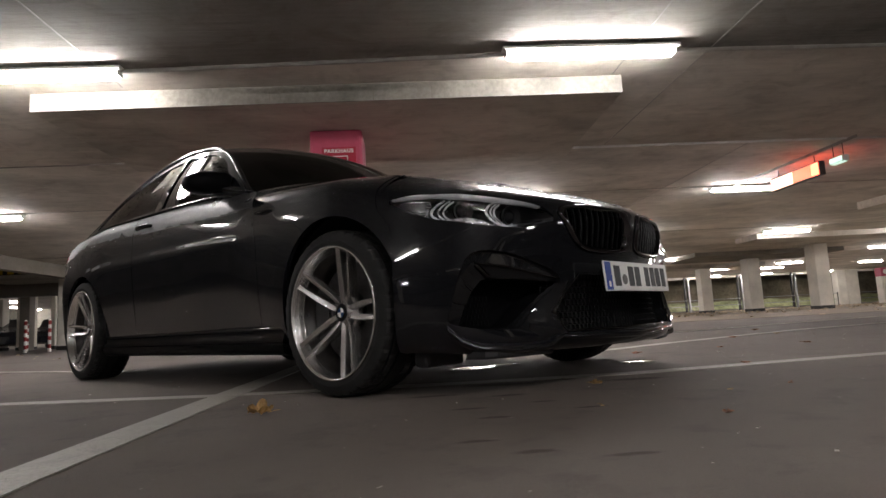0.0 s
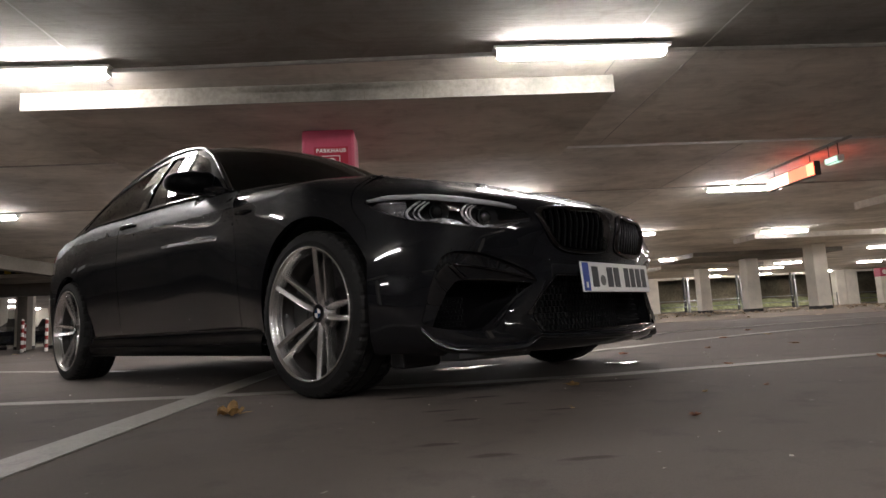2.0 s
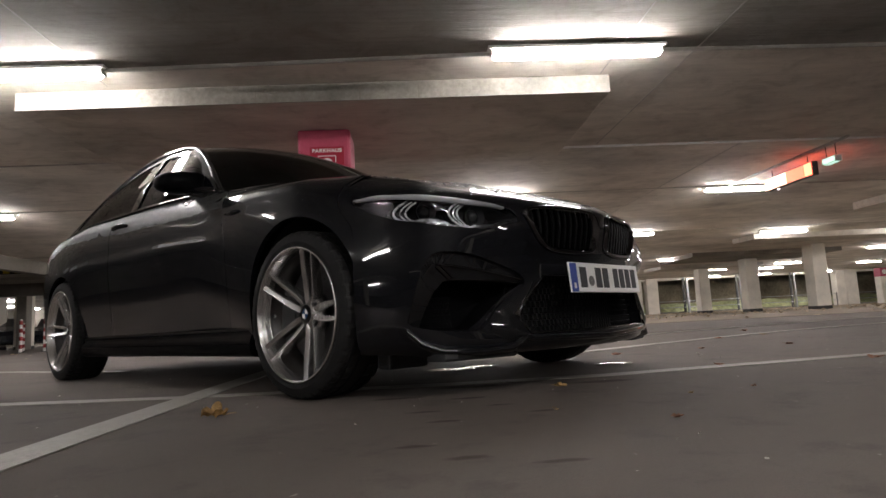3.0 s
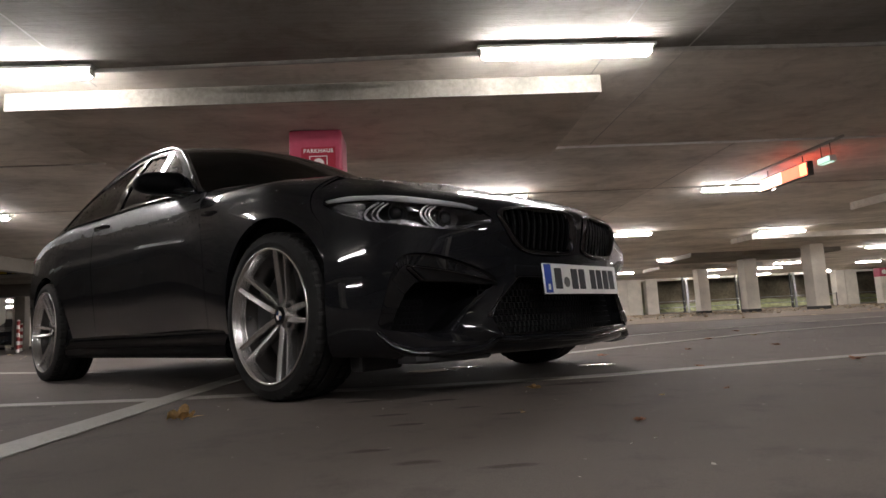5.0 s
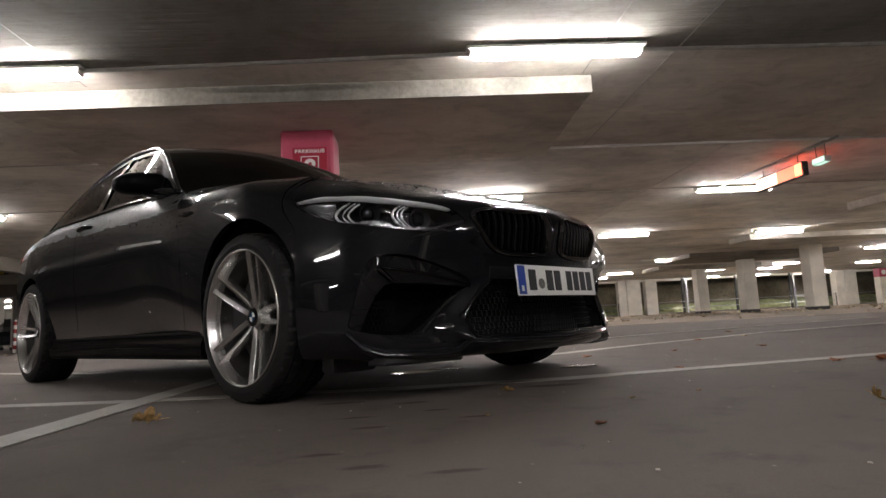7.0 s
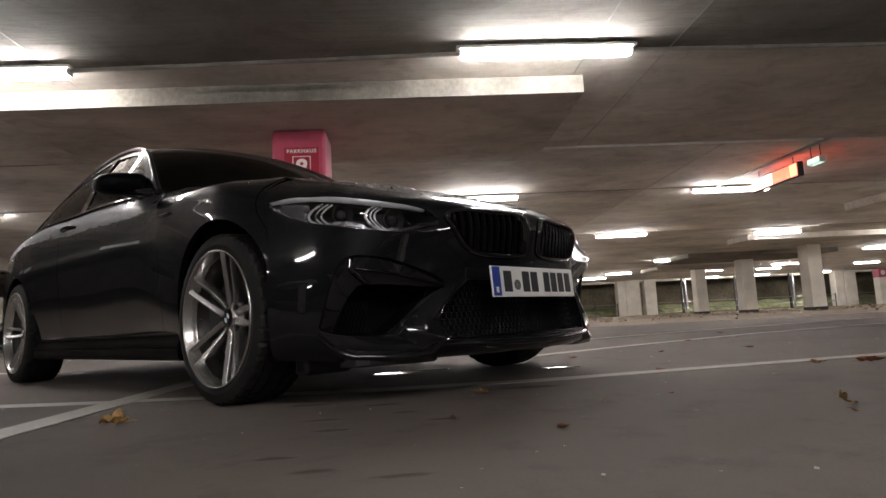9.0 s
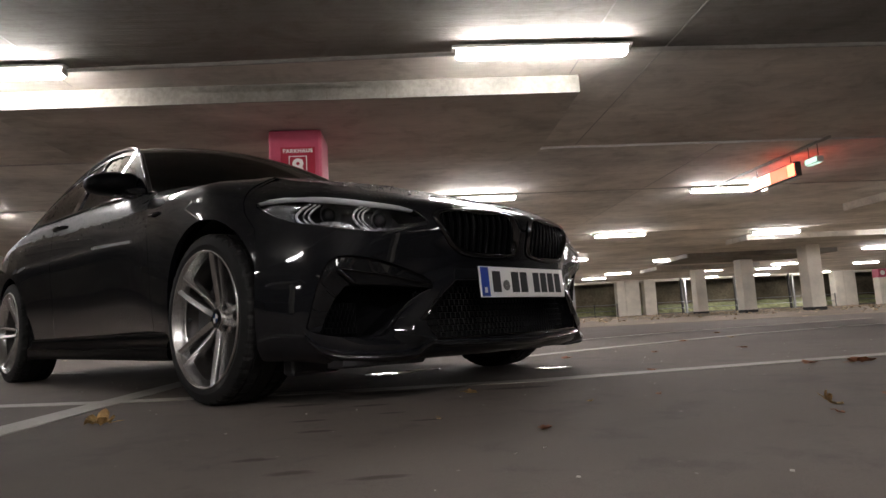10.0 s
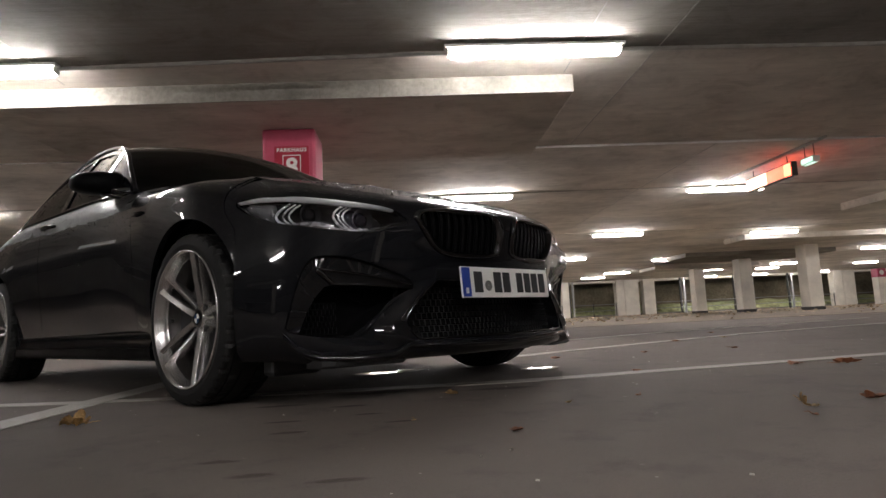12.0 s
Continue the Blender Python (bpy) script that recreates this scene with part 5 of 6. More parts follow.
# ---- wheels ----
def wheel(parent_at, r_tyre, half_w, turn, r_rim=.251):
    """An alloy wheel of five double spokes with its tyre and brake; r_rim is the radius of the outer flange."""
    lip_y = -half_w + 0.012
    f = r_rim / .2545
    bm = bmesh.new()
    revolve(bm, [(f * r, lip_y + h) for r, h in ((.2545, .03), (.2545, .002), (.2535, -.003), (.2475, -.003), (.2445, .003), (.2415, .010), (.2405, .016), (.2385, .020),
                                                 (.2365, .026), (.2345, .036), (.2335, .042), (.2325, .044))], 72)
    bmesh.ops.recalc_face_normals(bm, faces=bm.faces)
    w = part("wheel", bm, M_RIM, car, "satin grey five double-spoke alloy wheel", smooth=True)
    w.matrix_basis = parent_at
    hub_y = lip_y + 0.056
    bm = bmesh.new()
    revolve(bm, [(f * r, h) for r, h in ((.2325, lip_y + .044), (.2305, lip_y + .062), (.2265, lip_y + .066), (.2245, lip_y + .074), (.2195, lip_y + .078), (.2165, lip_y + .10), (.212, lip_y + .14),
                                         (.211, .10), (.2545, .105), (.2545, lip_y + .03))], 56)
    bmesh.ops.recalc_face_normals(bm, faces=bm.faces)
    part("barrel", bm, M_BARREL, w, "brake-dusted inner barrel, darkened like the shade behind the spokes", True)
    stations = [(r, *v) for r, *v in zip(
        (.030, .052, .082, .120, .160, .196, .224, .2425),
        (.0110, .0165, .0215, .0250, .0270, .0282, .0290, .0295),
        (.0110, .0130, .0136, .0128, .0118, .0108, .0102, .0108),
        (.040, .042, .042, .040, .038, .036, .034, .030),
        (hub_y + .004, hub_y + .001, hub_y - .006, hub_y - .016, hub_y - .028, lip_y + .018, lip_y + .010, lip_y + .006))]
    for k in range(5):
        for side in (-1, 1):
            a0 = radians(turn + 72 * k)
            bm = bmesh.new()
            rings = []
            for r, off, wd, dp, yy in stations:
                r *= f
                c = Vector((r * math.cos(a0), 0, r * math.sin(a0)))
                t = Vector((-math.sin(a0), 0, math.cos(a0))) * side
                m = c + t * off
                rings.append([m + t * (wd * q) + Vector((0, yy + h, 0)) for q, h in
                              ((-.72, dp), (-.95, .014), (-.98, .009), (-.86, .0052), (-.35, .0018), (.30, -.0015), (.52, -.0022), (.68, -.0008), (.93, .011), (1.0, .017), (.80, dp))])
            vs = loft(bm, rings)
            bm.faces.new(vs[-1])
            bmesh.ops.recalc_face_normals(bm, faces=bm.faces)
            for q in bm.faces:
                q.smooth = True
            for e in bm.edges:
                if len(e.link_faces) == 2 and e.calc_face_angle(0) > 0.6:
                    e.smooth = False
            part("spoke", bm, M_RIM, w)
    bm = bmesh.new()
    revolve(bm, [(.0335, hub_y - .004), (.036, hub_y + .002), (.058, hub_y + .008), (.074, hub_y + .014), (.076, hub_y + .05), (.02, hub_y + .05)], 40)
    bmesh.ops.recalc_face_normals(bm, faces=bm.faces)
    part("hub", bm, M_RIM, w, smooth=True)
    bm = bmesh.new()
    vs = loft(bm, [[Vector((q * math.cos(a), y, q * math.sin(a))) for a in np.linspace(0, 2 * math.pi, 24, endpoint=False)]
                   for q, y in ((.034, hub_y - .002), (.033, hub_y - .006), (.0235, hub_y - .007))])
    bm.faces.new(vs[-1])
    bmesh.ops.recalc_face_normals(bm, faces=bm.faces)
    part("hub_cap", bm, M_GLOSSBLACK, w, "black-ringed round hub cap with blue and white quarters")
    for k in range(4):
        bm = bmesh.new()
        fan(bm, [(0, hub_y - .0085, 0)] + [(.018 * math.cos(a), hub_y - .0085, .018 * math.sin(a)) for a in np.linspace(k * math.pi / 2, (k + 1) * math.pi / 2, 7)])
        bmesh.ops.recalc_face_normals(bm, faces=bm.faces)
        part("badge", bm, M_BADGEBLUE if k % 2 else M_SIGNWHITE, w)
    for k in range(5):
        a = radians(turn + 36 + 72 * k)
        bm = bmesh.new()
        revolve(bm, [(.001, hub_y - .002), (.009, hub_y - .002), (.011, hub_y + .004), (.011, hub_y + .03)], 6)
        bmesh.ops.recalc_face_normals(bm, faces=bm.faces)
        b = part("bolt", bm, M_DARKSTEEL, w)
        b.location = (.056 * math.cos(a), 0, .056 * math.sin(a))
    # tyre
    n = 160
    prof = [(r_rim - .001, lip_y + .006), (r_rim + .006, lip_y + .001), (r_rim + .018, -half_w + .010), (r_tyre - .030, -half_w + .013), (r_tyre - .020, -half_w + .016),
            (r_tyre - .009, -half_w + .020), (r_tyre - .0035, -half_w + .028), (r_tyre - .0015, -half_w + .040), (r_tyre - .0015, -half_w + .049),
            (r_tyre - .009, -half_w + .050), (r_tyre - .009, -half_w + .057), (r_tyre, -half_w + .058), (r_tyre, -.034), (r_tyre - .009, -.033),
            (r_tyre - .009, -.024), (r_tyre, -.023)]
    prof = prof + [(r, -h) for r, h in prof[::-1]]
    bm = bmesh.new()
    rings = []
    for k in range(n):
        a = 2 * math.pi * k / n
        ring = []
        for i, (r, h) in enumerate(prof):
            j = min(i, len(prof) - 1 - i)
            rr = r - (.005 if (k % 4 == 0 and j in (5, 6, 7)) else 0) - (.004 if (k % 4 == 2 and j in (11, 12)) else 0)
            ring.append(bm.verts.new((rr * math.cos(a), h, rr * math.sin(a))))
        rings.append(ring)
    for k in range(n):
        q, u = rings[k], rings[(k + 1) % n]
        for i in range(len(prof) - 1):
            bm.faces.new((q[i], u[i], u[i + 1], q[i + 1]))
    bmesh.ops.recalc_face_normals(bm, faces=bm.faces)
    part("tyre", bm, M_RUBBER, w, "black low-profile tyre with a grooved tread")
    # brake
    bm = bmesh.new()
    revolve(bm, [(.08, .0), (.192, .0), (.194, .004), (.194, .028), (.192, .032), (.08, .032)], 56)
    bmesh.ops.recalc_face_normals(bm, faces=bm.faces)
    part("brake_disc", bm, M_DISC, w, "drilled steel brake disc")
    bm = bmesh.new()
    for k in range(40):
        a, q = 2 * math.pi * k / 40, (.135, .152, .169, .183)[k % 4]
        fan(bm, [(q * math.cos(a) + .0045 * math.cos(b), -.0012, q * math.sin(a) + .0045 * math.sin(b)) for b in np.linspace(0, 2 * math.pi, 8, endpoint=False)])
    tagged(part("drilling", bm, M_PLATEBLACK, w), kind="stuff")
    bm = bmesh.new()
    revolve(bm, [(.115, -.030), (.200, -.030), (.206, -.018), (.206, .05), (.115, .05), (.115, -.030)], 16, a0=radians(150), a1=radians(212))
    bmesh.ops.recalc_face_normals(bm, faces=bm.faces)
    part("caliper", bm, M_CALIPER, w, "dark grey brake caliper")
    bm = bmesh.new()
    revolve(bm, [(.02, .03), (.085, .03), (.09, .06), (.2, .11)], 32)
    part("hub_carrier", bm, M_MATTBLACK, w)
    bm = tube(bmesh.new(), [(-.212, lip_y + .055, 0), (-.185, lip_y + .03, 0)], .006, 8)
    part("valve", bm, M_MATTBLACK, w)
    return w


wheel(pose(-.008, -.796, .3105), .3115, .1225, 1)
wheel(pose(-.008, .812, .3105, 0, 0, 180), .3115, .1225, 20)
wheel(pose(-2.693, -.802, .3225), .3235, .125, 34, .264)
wheel(pose(-2.693, .818, .3225, 0, 0, 180), .3235, .125, 40, .264)


# ---- mirror, handle, lamps, cabin ----
def mirror_shell():
    """A rounded cup, flat behind, with a winglet at its upper inner corner."""
    bm = bmesh.new()
    bmesh.ops.create_uvsphere(bm, u_segments=32, v_segments=20, radius=1.0)
    for v in bm.verts:
        x, y, z = (math.copysign(abs(q) ** e, q) for q, e in zip(v.co, (0.8, 0.62, 0.72)))
        hh = 0.056 - 0.010 * max(0.0, -y)
        vx = -.975 + .075 * x
        vy = -.885 + .107 * y
        vz = 1.000 + hh * z + 0.006 * y
        if y > 0.55 and z > 0.25:
            vy += 0.030 * (y - 0.55) / 0.45 * z
            vz += 0.006 * z
        v.co = (max(vx, -1.015) - 0.045 * (0.5 - 0.5 * y), vy, vz)
    bmesh.ops.recalc_face_normals(bm, faces=bm.faces)
    return bm


def mirror_arm(z):
    bm = bmesh.new()
    tube(bm, [(-.80, -.765, z - .055), (-.86, -.785, z - .04), (-.93, -.82, z - .02), (-.97, -.87, z - .005)], [.030, .024, .016, .013], 8)
    return bm


for ms in both_sides("door_mirror", mirror_shell, M_GRILLE, "dull black door mirror on two arms"):
    left = ms.data.vertices[0].co.y > 0
    for z in (.955, .985):
        bm = mirror_arm(z)
        part("arm", flipped(bm) if left else bm, M_GLOSSBLACK, ms, smooth=True)


def handle():
    bm = bmesh.new()
    pts = []
    for k, x in enumerate(np.linspace(-1.69, -1.87, 9)):
        s, v = on_shell([(x, .888)], "x")[0]
        p = shell(s, v)[0]
        q = abs(k - 4) / 4
        pts.append((x, p[1] - .030 * (1 - q**3), .888))
    tube(bm, pts, [.008, .012, .014, .015, .015, .015, .014, .012, .008], 10)
    return bm


both_sides("door_handle", handle, M_GLOSSBLACK)


def gill():
    bm = bmesh.new()
    pts = [shell(*on_shell([(x, z)], "x")[0])[0] for x, z in ((-.42, .765), (-.50, .770), (-.56, .775))]
    tube(bm, [(a, b - .004, c) for a, b, c in pts], [.006, .011, .006], 8)
    return bm


both_sides("side_gill", gill, M_GLOSSBLACK, "gloss black fender gill")


def tail_lamp():
    def build(uv):
        return skirt3d(uv)
    poly = skirt_poly([(-3.20, .86), (-3.30, .90), (-3.48, .90), (-3.52, .80), (-3.44, .79)], "x")
    bm = outward(sheet(build, rounded(poly, 1), (), 0.03, 0.01))
    for v in bm.verts:
        v.co.y -= 0.005
    return bm


both_sides("tail_lamp", tail_lamp, M_TAIL, "dark red tail lamp")

# cabin
part("dashboard", boxed(-1.08, -.70, -.70, .70, .72, .935, 0.05), M_MATTBLACK, car, "black dashboard")
for y in (-.38, .38):
    bm = bmesh.new()
    box(bm, -.08, .44, -.25, .25, 0, .14, 0.04)
    seat = part("seat", bm, M_SEAT, car, "dark leather bucket seat")
    seat.matrix_basis = pose(-1.75, y, .35)
    part("backrest", boxed(-.07, .07, -.25, .25, 0, .60, 0.05, pose(-.10, 0, .08, 0, -14, 0)), M_SEAT, seat)
    part("headrest", boxed(-.05, .05, -.13, .13, 0, .18, 0.04, pose(-.26, 0, .68, 0, -8, 0)), M_SEAT, seat)
bm = tube(bmesh.new(), [(0, .18 * math.cos(a), .18 * math.sin(a)) for a in np.linspace(0, 2 * math.pi, 28, endpoint=False)], .014, 8, closed=True)
sw = part("steering_wheel", bm, M_SEAT, car, "black steering wheel", True)
sw.matrix_basis = pose(-1.22, .38, .90, 0, -22, 0)
part("spoke", boxed(-.012, .012, -.17, .17, -.03, .03, 0.01), M_SEAT, sw)
part("parcel_shelf", boxed(-3.0, -2.5, -.66, .66, .92, .95, 0.01), M_MATTBLACK, car)
part("rear_seat", boxed(-2.62, -2.42, -.64, .64, .45, .98, 0.05), M_SEAT, car)


# ---- rain drops ----
M_DROPS = clear_glass("rain_water", (0.93, 0.94, 0.95), 0.02)


def drops(name, places, label):
    """Beads of water: each a low dome standing on the skin along its normal."""
    verts, faces = [], []
    for p, n, r, flat in places:
        n = Vector(n).normalized()
        u = n.orthogonal().normalized()
        w = n.cross(u)
        k = len(verts)
        for rr, h in ((1.0, -0.15), (0.78, flat * 0.62)):
            for i in range(6):
                a = math.pi * i / 3
                verts.append(Vector(p) + r * (rr * (math.cos(a) * u + math.sin(a) * w) + h * n))
        verts.append(Vector(p) + r * flat * n)
        for i in range(6):
            j = (i + 1) % 6
            faces.append((k + i, k + j, k + 6 + j, k + 6 + i))
            faces.append((k + 6 + i, k + 6 + j, k + 12))
    me = bpy.data.meshes.new(name)
    me.from_pydata(verts, [], faces)
    me.materials.append(M_DROPS)
    me.polygons.foreach_set("use_smooth", [True] * len(me.polygons))
    ob = new(name, me)
    ob.parent = car
    ob.visible_shadow = False
    ob["label"] = label
    return tagged(ob, label, kind="stuff")


rnd = random.Random(31)
spots_h = []
while len(spots_h) < 3200:
    x, y = rnd.uniform(-.58, .70), rnd.uniform(-.76, .76)
    edge = np.interp(x, EDGE[::-1, 0], -EDGE[::-1, 1])
    if abs(y) < edge - 0.02:
        z = float(hood_z(np.array([x]), np.array([y]))[0])
        zx = float(hood_z(np.array([x + .01]), np.array([y]))[0])
        zy = float(hood_z(np.array([x]), np.array([y + .01]))[0])
        spots_h.append(((x, y, z), (-(zx - z) * 100, -(zy - z) * 100, 1.0), 0.0016 + 0.0050 * rnd.random() ** 2.0, 0.60))
drops("rain_water", spots_h, "beads of rain water on the bonnet")

spots_s = []
for _ in range(1500):
    s, v = rnd.uniform(s_of_x(-.45), s_of_x(-3.1)), 1 - 0.30 * rnd.random() ** 1.7
    p, q, t = shell(s, v)[0], shell(s + .01, v)[0], shell(s, v - .01)[0]
    n = np.cross(q - p, t - p)
    n = n if n[1] < 0 or n[2] > 0.3 else -n
    if n[2] < 0:
        n = -n
    spots_s.append((tuple(p), tuple(n), 0.0014 + 0.0036 * rnd.random() ** 2.2, 0.55))
drops("rain_water", spots_s, "beads of rain water on the shoulder of the flank")

spots_w = []
for _ in range(420):
    uv = np.array([(rnd.uniform(0.35, 1.75), 0.06 + 0.26 * rnd.random())])
    p = side3d(uv)[0]
    q, t = side3d(uv + [[.01, 0]])[0], side3d(uv + [[0, .01]])[0]
    n = np.cross(q - p, t - p)
    n = n if n[1] < 0 else -n
    spots_w.append(((p[0], p[1] + .005, p[2]), tuple(n), 0.0015 + 0.0032 * rnd.random() ** 2, 0.6))
drops("rain_water", spots_w, "rain drops on the side window")

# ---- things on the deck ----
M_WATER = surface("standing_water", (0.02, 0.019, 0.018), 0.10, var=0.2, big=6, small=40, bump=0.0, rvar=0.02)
M_GRIT = surface("pale_crumbs", (0.50, 0.46, 0.40), 0.8, var=0.3, big=8, small=90, bump=0.1)
M_LITTER = surface("pale_dry_leaves", (0.50, 0.38, 0.25), 0.7, var=0.4, big=6, small=60, bump=0.2)


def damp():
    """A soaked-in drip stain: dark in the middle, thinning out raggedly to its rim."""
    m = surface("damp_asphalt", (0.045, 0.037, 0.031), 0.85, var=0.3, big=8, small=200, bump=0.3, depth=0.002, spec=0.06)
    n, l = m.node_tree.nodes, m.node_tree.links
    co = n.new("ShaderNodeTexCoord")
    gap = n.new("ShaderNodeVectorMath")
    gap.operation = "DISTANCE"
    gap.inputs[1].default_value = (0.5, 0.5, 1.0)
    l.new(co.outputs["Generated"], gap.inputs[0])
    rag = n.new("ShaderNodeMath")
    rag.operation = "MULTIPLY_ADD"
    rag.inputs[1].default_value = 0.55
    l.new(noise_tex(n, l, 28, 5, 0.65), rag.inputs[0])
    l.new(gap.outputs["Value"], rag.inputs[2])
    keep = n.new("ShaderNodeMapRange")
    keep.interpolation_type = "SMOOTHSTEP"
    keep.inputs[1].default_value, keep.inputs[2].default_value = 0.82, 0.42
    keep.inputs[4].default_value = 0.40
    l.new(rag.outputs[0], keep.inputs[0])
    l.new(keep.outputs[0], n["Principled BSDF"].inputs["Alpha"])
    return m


M_DAMP = damp()
M_BOLLARDRED = surface("bollard_red", (0.30, 0.028, 0.026), 0.45, var=0.15, big=8, small=60, bump=0.05)
M_YELLOW = surface("warning_yellow", (0.62, 0.42, 0.02), 0.45, var=0.15, big=8, small=60, bump=0.05)
M_FARCAR = surface("dark_blue_paint", (0.02, 0.022, 0.03), 0.2, var=0.1, big=4, small=60, bump=0.0, coat=0.8)


def blob(name, x, y, rx, ry, material, label, category, seed, z=0.0028):
    """A flat irregular patch with a thin raised edge."""
    bm = bmesh.new()
    n = 36
    ring, low = [], []
    for k in range(n):
        a = 2 * math.pi * k / n
        q = 1 + 0.45 * noise.noise(Vector((math.cos(a) * 1.3 + seed * 7.1, math.sin(a) * 1.3, seed))) + 0.12 * noise.noise(Vector((math.cos(a) * 5, math.sin(a) * 5, seed * 3)))
        ring.append(bm.verts.new((rx * q * math.cos(a), ry * q * math.sin(a), z)))
        low.append(bm.verts.new((rx * q * 1.10 * math.cos(a), ry * q * 1.14 * math.sin(a), 0.0003)))
    bm.faces.new(ring)
    for k in range(n):
        bm.faces.new((low[k], low[(k + 1) % n], ring[(k + 1) % n], ring[k]))
    ob = part(name, bm, material)
    ob.location = (x, y, 0)
    return tagged(ob, label, category, kind="structure")


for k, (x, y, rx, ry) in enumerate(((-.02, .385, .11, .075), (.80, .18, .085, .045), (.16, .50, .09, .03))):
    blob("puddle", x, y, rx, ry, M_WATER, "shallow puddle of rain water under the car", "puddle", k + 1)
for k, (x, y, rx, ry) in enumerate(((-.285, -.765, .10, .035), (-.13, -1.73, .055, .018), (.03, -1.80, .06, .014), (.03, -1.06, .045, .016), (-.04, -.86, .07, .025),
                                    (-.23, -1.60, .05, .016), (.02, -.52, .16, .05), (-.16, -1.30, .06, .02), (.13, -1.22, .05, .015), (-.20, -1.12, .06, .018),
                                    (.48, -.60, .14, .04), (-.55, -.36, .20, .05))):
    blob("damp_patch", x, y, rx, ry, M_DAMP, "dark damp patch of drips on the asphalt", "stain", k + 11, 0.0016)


def leaf_mesh(size, curl, seed, lobes=5, crumple=0.10):
    """A dry curled leaf with pointed lobes, a midrib and a stalk."""
    bm = bmesh.new()
    n, rings = 30, 4
    rnd = random.Random(seed)
    out = []
    for k in range(n):
        a = 2 * math.pi * k / n
        r = 0.62 + 0.30 * abs(math.cos(lobes * a / 2)) ** 0.7 + 0.06 * rnd.random()
        out.append((r * math.cos(a), 0.78 * r * math.sin(a)))

    def lift(x, y):
        return curl * (1.0 * y * y + 0.35 * x * x * (1 if x > 0 else 0.5)) + crumple * noise.noise(Vector((x * 2.2, y * 2.2, seed))) + crumple * 0.5 * noise.noise(Vector((x * 5.5, y * 5.5, seed + 3.0))) - 0.05 * math.exp(-(y / 0.07) ** 2)
    c = bm.verts.new((0, 0, lift(0, 0)))
    rows = []
    for i in range(1, rings + 1):
        f = i / rings
        rows.append([bm.verts.new((x * f, y * f, lift(x * f, y * f))) for x, y in out])
    for k in range(n):
        bm.faces.new((c, rows[0][k], rows[0][(k + 1) % n]))
        for a, b in zip(rows, rows[1:]):
            bm.faces.new((a[k], b[k], b[(k + 1) % n], a[(k + 1) % n]))
    for v in bm.verts:
        v.co *= size / 2
    bmesh.ops.solidify(bm, geom=list(bm.faces), thickness=0.0006)
    low = min(v.co.z for v in bm.verts)
    for v in bm.verts:
        v.co.z -= low
    tube(bm, [(size * 0.28, 0, 0.003), (size * 0.5, 0.004, 0.006), (size * 0.72, 0.012, 0.004)], [0.0012, 0.001, 0.0008], 5)
    return bm


LEAVES = [(-.825, -1.0, .088, 1.2, 20, 10, 0), (.295, -.745, .05, .8, 160, 20, 0), (1.11, -1.40, .055, .9, 80, 60, 0), (1.375, -1.295, .075, .6, 10, 5, 1),
          (1.80, -.32, .085, .4, 30, 3, 1), (1.975, -.40, .12, .5, 170, 3, 1), (.395, -1.45, .04, .5, 40, 2, 1), (1.02, .76, .07, .5, 20, 4, 1), (1.135, -.24, .06, .3, 60, 2, 1),
          (1.09, -1.47, .025, .6, 90, 6, 1), (1.17, -1.36, .025, .6, 10, 6, 0), (2.32, 2.02, .07, .4, 0, 3, 1), (2.85, 2.26, .07, .4, 50, 3, 0), (3.27, 3.29, .08, .4, 100, 3, 1),
          (.62, -1.05, .02, .4, 0, 2, 0), (.16, -1.22, .02, .4, 70, 2, 0), (.86, -.98, .022, .4, 20, 2, 1), (2.2, .9, .06, .4, 120, 3, 1), (1.62, .9, .05, .4, 200, 3, 1)]
for k, (x, y, size, curl, turn, tip, red) in enumerate(LEAVES):
    leaf = part("leaf", leaf_mesh(size, curl, k + 1, 5, 0.34 if k == 0 else 0.14), M_LEAFRED if red else M_LEAF)
    leaf.matrix_basis = pose(x, y, 0.001, 0, 0, turn) @ pose(0, 0, size * 0.40 * math.sin(radians(tip)), tip, 0, 0)
    tagged(leaf, "dry reddish brown fallen leaf on the asphalt" if red else "curled yellow brown fallen leaf on the asphalt", "leaf", "fallen leaves")


def s_high(big):
    return 0.35 * big


def litter(count, x0, x1, y0, y1, power, name, label, seed, big=0.11, material=None):
    rnd = random.Random(seed)
    bm = bmesh.new()
    for _ in range(count):
        x = x0 + (x1 - x0) * rnd.random()
        y = y0 + (y1 - y0) * rnd.random() ** power
        s, a, h = big * (0.35 + 0.65 * rnd.random()), rnd.random() * 6.28, s_high(big) * (0.2 + 0.8 * rnd.random())
        q = [Vector((s * math.cos(a + b) * r, s * math.sin(a + b) * r, z)) for b, r, z in ((0, .6, h), (1.2, .4, 0), (2.5, .5, h * .6), (3.6, .45, 0), (5.0, .5, h))]
        vs = [bm.verts.new((x + p.x, y + p.y, 0.003 + p.z)) for p in q]
        c = bm.verts.new((x, y, 0.002 + h * 0.3))
        for k in range(5):
            bm.faces.new((c, vs[k], vs[(k + 1) % 5]))
    return tagged(part(name, bm, material or M_LITTER), label, "leaves", kind="stuff")


litter(500, 3, 44, 9, 39.4, 0.8, "leaf_litter", "scattered dry brown leaves on the far deck", 5, 0.15)
litter(3000, 5, 46, 14, 39.5, 0.7, "leaf_litter", "drift of dry brown leaves along the open side", 6, 0.15)
litter(60, -14, -4, 4, 16, 0.8, "leaf_litter", "scattered dry leaves and crumbs by the ramp", 7, 0.08)
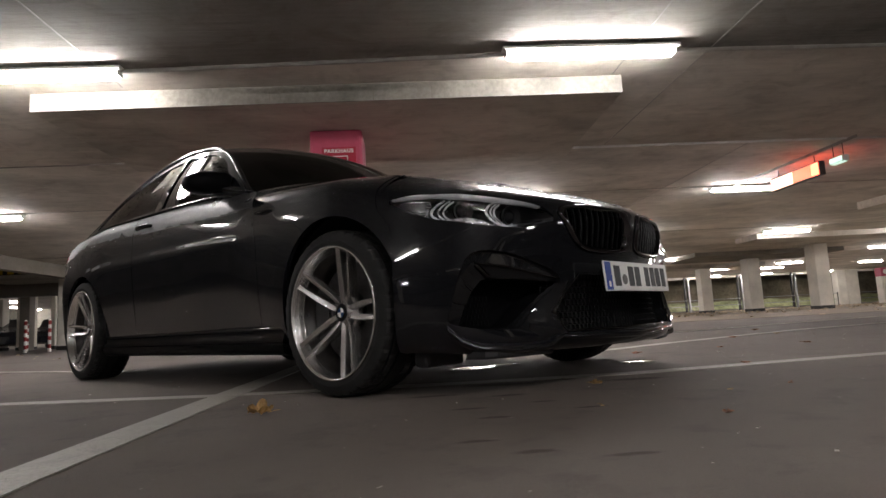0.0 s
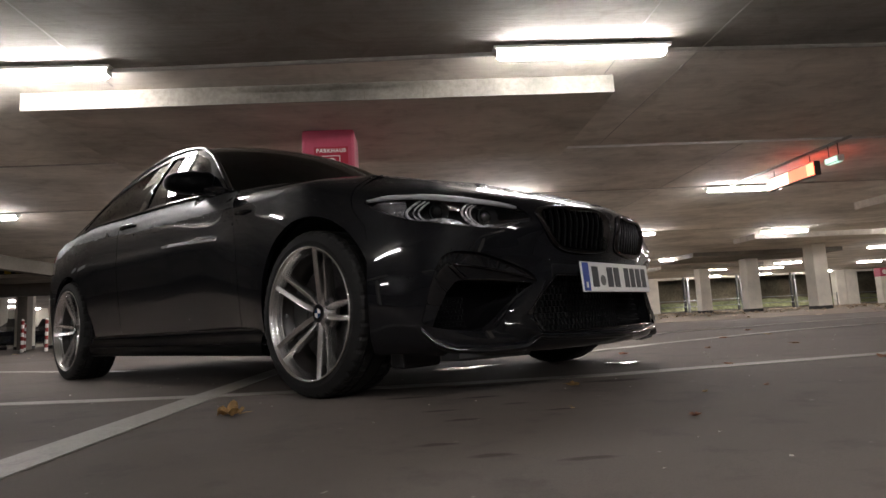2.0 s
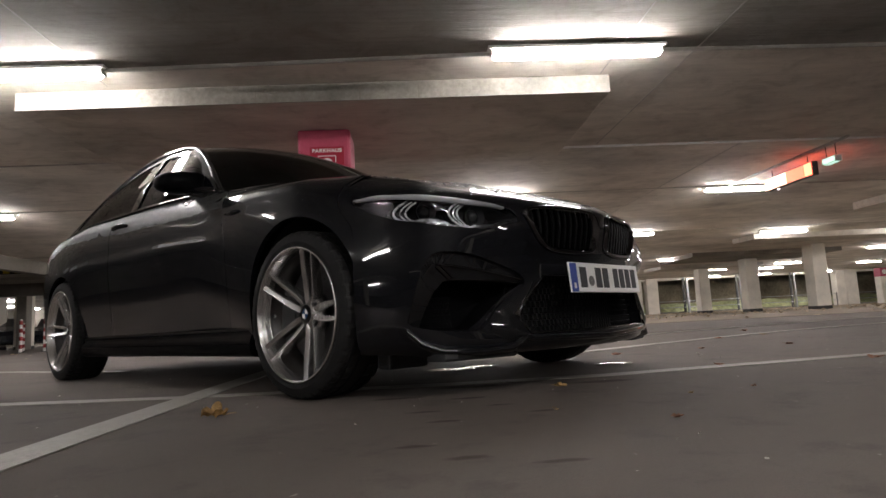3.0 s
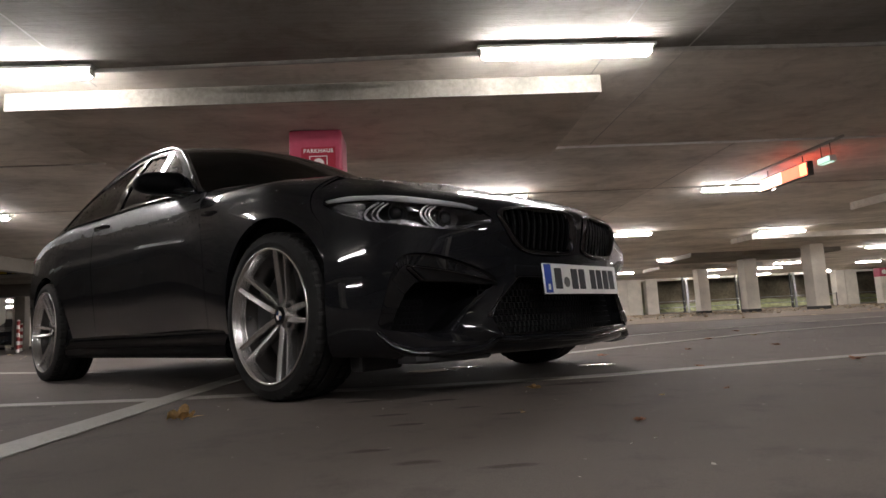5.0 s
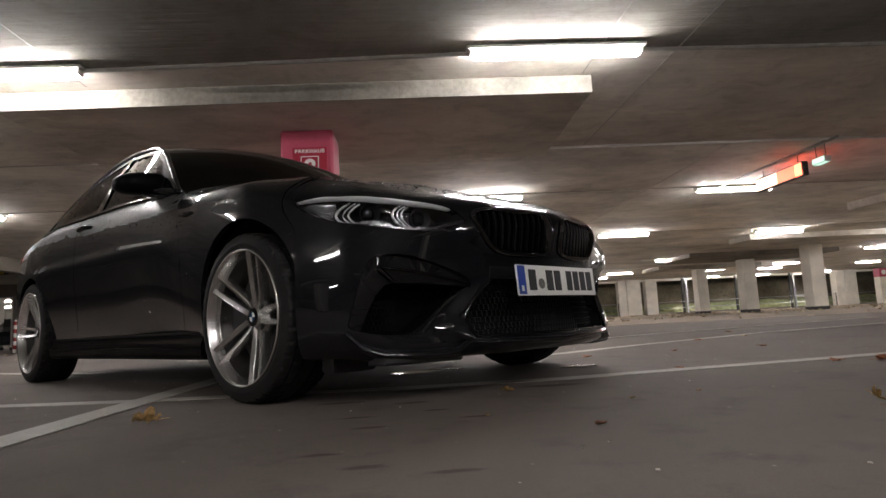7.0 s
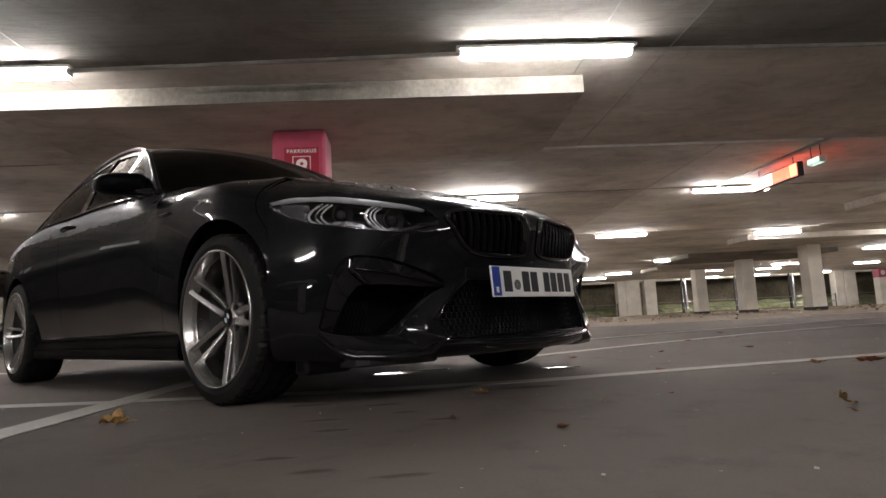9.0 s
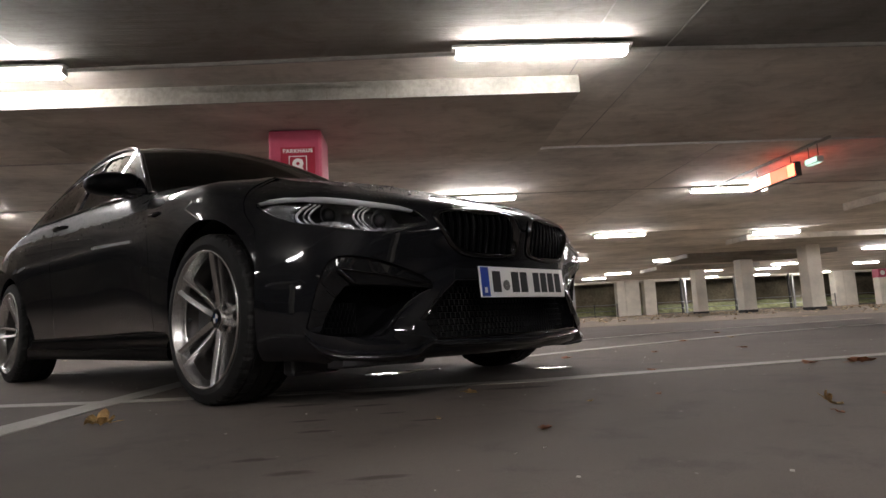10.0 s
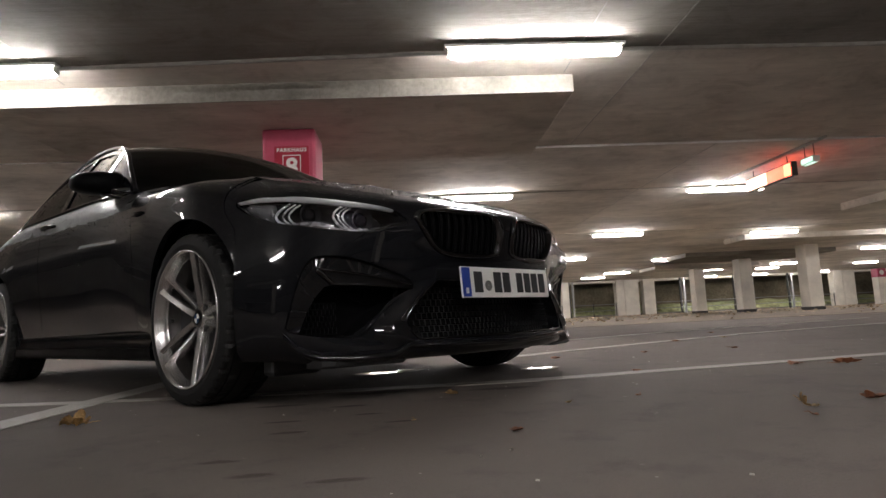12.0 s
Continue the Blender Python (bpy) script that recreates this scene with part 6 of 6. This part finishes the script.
litter(260, -2.0, 3.6, -2.6, 3.5, 1.0, "grit", "fine pale crumbs and grit on the asphalt", 8, 0.011, M_GRIT)


# ---- ramp side ----
def bollard():
    th = thing("bollard", "red and white striped round guard post by the ramp", "bollard", "guard posts")
    part("foot", revolve(bmesh.new(), [(.001, .012), (.10, .012), (.11, .0)], 16), M_DARKSTEEL, th).matrix_basis = pose(0, 0, 0, 90, 0, 0)
    for k in range(8):
        bm = bmesh.new()
        tube(bm, [(0, 0, .11 * k + (0.0 if k else 0.005)), (0, 0, .11 * k + .11)], .042, 14)
        part("band", bm, M_BOLLARDRED if k % 2 else M_SIGNWHITE, th, smooth=False)
    bm = bmesh.new()
    bmesh.ops.create_uvsphere(bm, u_segments=14, v_segments=8, radius=.042)
    part("cap", bm, M_SIGNWHITE, th, smooth=True).location = (0, 0, .88)
    return th


post = bollard()
spots_b = [(-10.95, 14.6), (-10.36, 14.7), (-12.95, 18.0), (-11.95, 14.9)]
post.matrix_basis = pose(*spots_b[0], 0)
for x, y in spots_b[1:]:
    copy_thing(post, pose(x, y, 0))

bar = thing("height_board", "yellow and black height limit board hung over the ramp", "sign", at=pose(-12.9, 15.2, 0))
part("board", boxed(0, 1.65, -.02, .02, 2.26, 2.40, 0.01), M_PLINTH, bar)
for k in range(5):
    part("stripe", boxed(.08 + .32 * k, .26 + .32 * k, -.026, -.02, 2.28, 2.38), M_YELLOW, bar)
for x in (.2, 1.45):
    part("hanger", tube(bmesh.new(), [(x, 0, 2.39), (x, 0, CEIL)], .008, 6), M_DARKSTEEL, bar)


def far_car(at, label):
    """A parked hatchback far off: body, glass band, wheels, lamps."""
    th = thing("car", label, "car", "parked cars", at=at)
    prof = [(-2.05, .30), (-2.1, .62), (-1.95, .88), (-1.55, 1.30), (-.95, 1.45), (.1, 1.43), (.75, 1.05), (1.0, .95), (1.9, .82), (2.08, .62), (2.08, .30), (1.6, .22), (-1.6, .22)]
    bm = bmesh.new()
    rings = []
    for w, k in ((-.86, .90), (-.80, 1.0), (.80, 1.0), (.86, .90)):
        rings.append([Vector((x * (0.97 if abs(w) > .82 else 1), w * (0.86 if z > 1.0 else 1), .22 + (z - .22) * (k if z > .8 else 1))) for x, z in prof])
    vs = loft(bm, rings)
    bm.faces.new(vs[0])
    bm.faces.new(vs[-1])
    bmesh.ops.recalc_face_normals(bm, faces=bm.faces)
    part("body", bm, M_FARCAR, th)
    for y in (-.80, .80):
        bm = bmesh.new()
        s = math.copysign(.012, y)
        fan(bm, [(-1.35, y * .93 + s, 1.0), (-.9, y * .86 + s, 1.33), (.05, y * .86 + s, 1.33), (.6, y * .93 + s, 1.0)])
        bmesh.ops.solidify(bm, geom=list(bm.faces), thickness=0.01)
        part("window", bm, M_GLOSSBLACK, th)
        for x in (-1.3, 1.3):
            bm = bmesh.new()
            revolve(bm, [(.05, -.10), (.20, -.11), (.31, -.10), (.32, -.06), (.32, .10)], 24)
            bmesh.ops.recalc_face_normals(bm, faces=bm.faces)
            w = part("wheel", bm, M_RUBBER, th)
            w.matrix_basis = pose(x, y, .32, 0, 0, 0 if y < 0 else 180)
            part("rim", revolve(bmesh.new(), [(.02, -.125), (.19, -.118)], 20), M_DISC, w)
    for y in (-.62, .62):
        part("headlight", boxed(1.98, 2.06, y - .16, y + .16, .66, .78, 0.02), M_CHROME, th)
        part("tail_light", boxed(-2.09, -2.02, y - .12, y + .12, .72, .90, 0.02), M_TAIL, th)
    return th


far_car(pose(-19.2, 26.6, 0, 0, 0, -50), "dark hatchback parked beyond the ramp columns")
far_car(pose(-23.5, 31.0, 0, 0, 0, -60), "dark hatchback parked deep in the deck")
far_car(pose(-18.0, 29.0, 0, 0, 0, -75), "dark hatchback parked behind the guard posts")
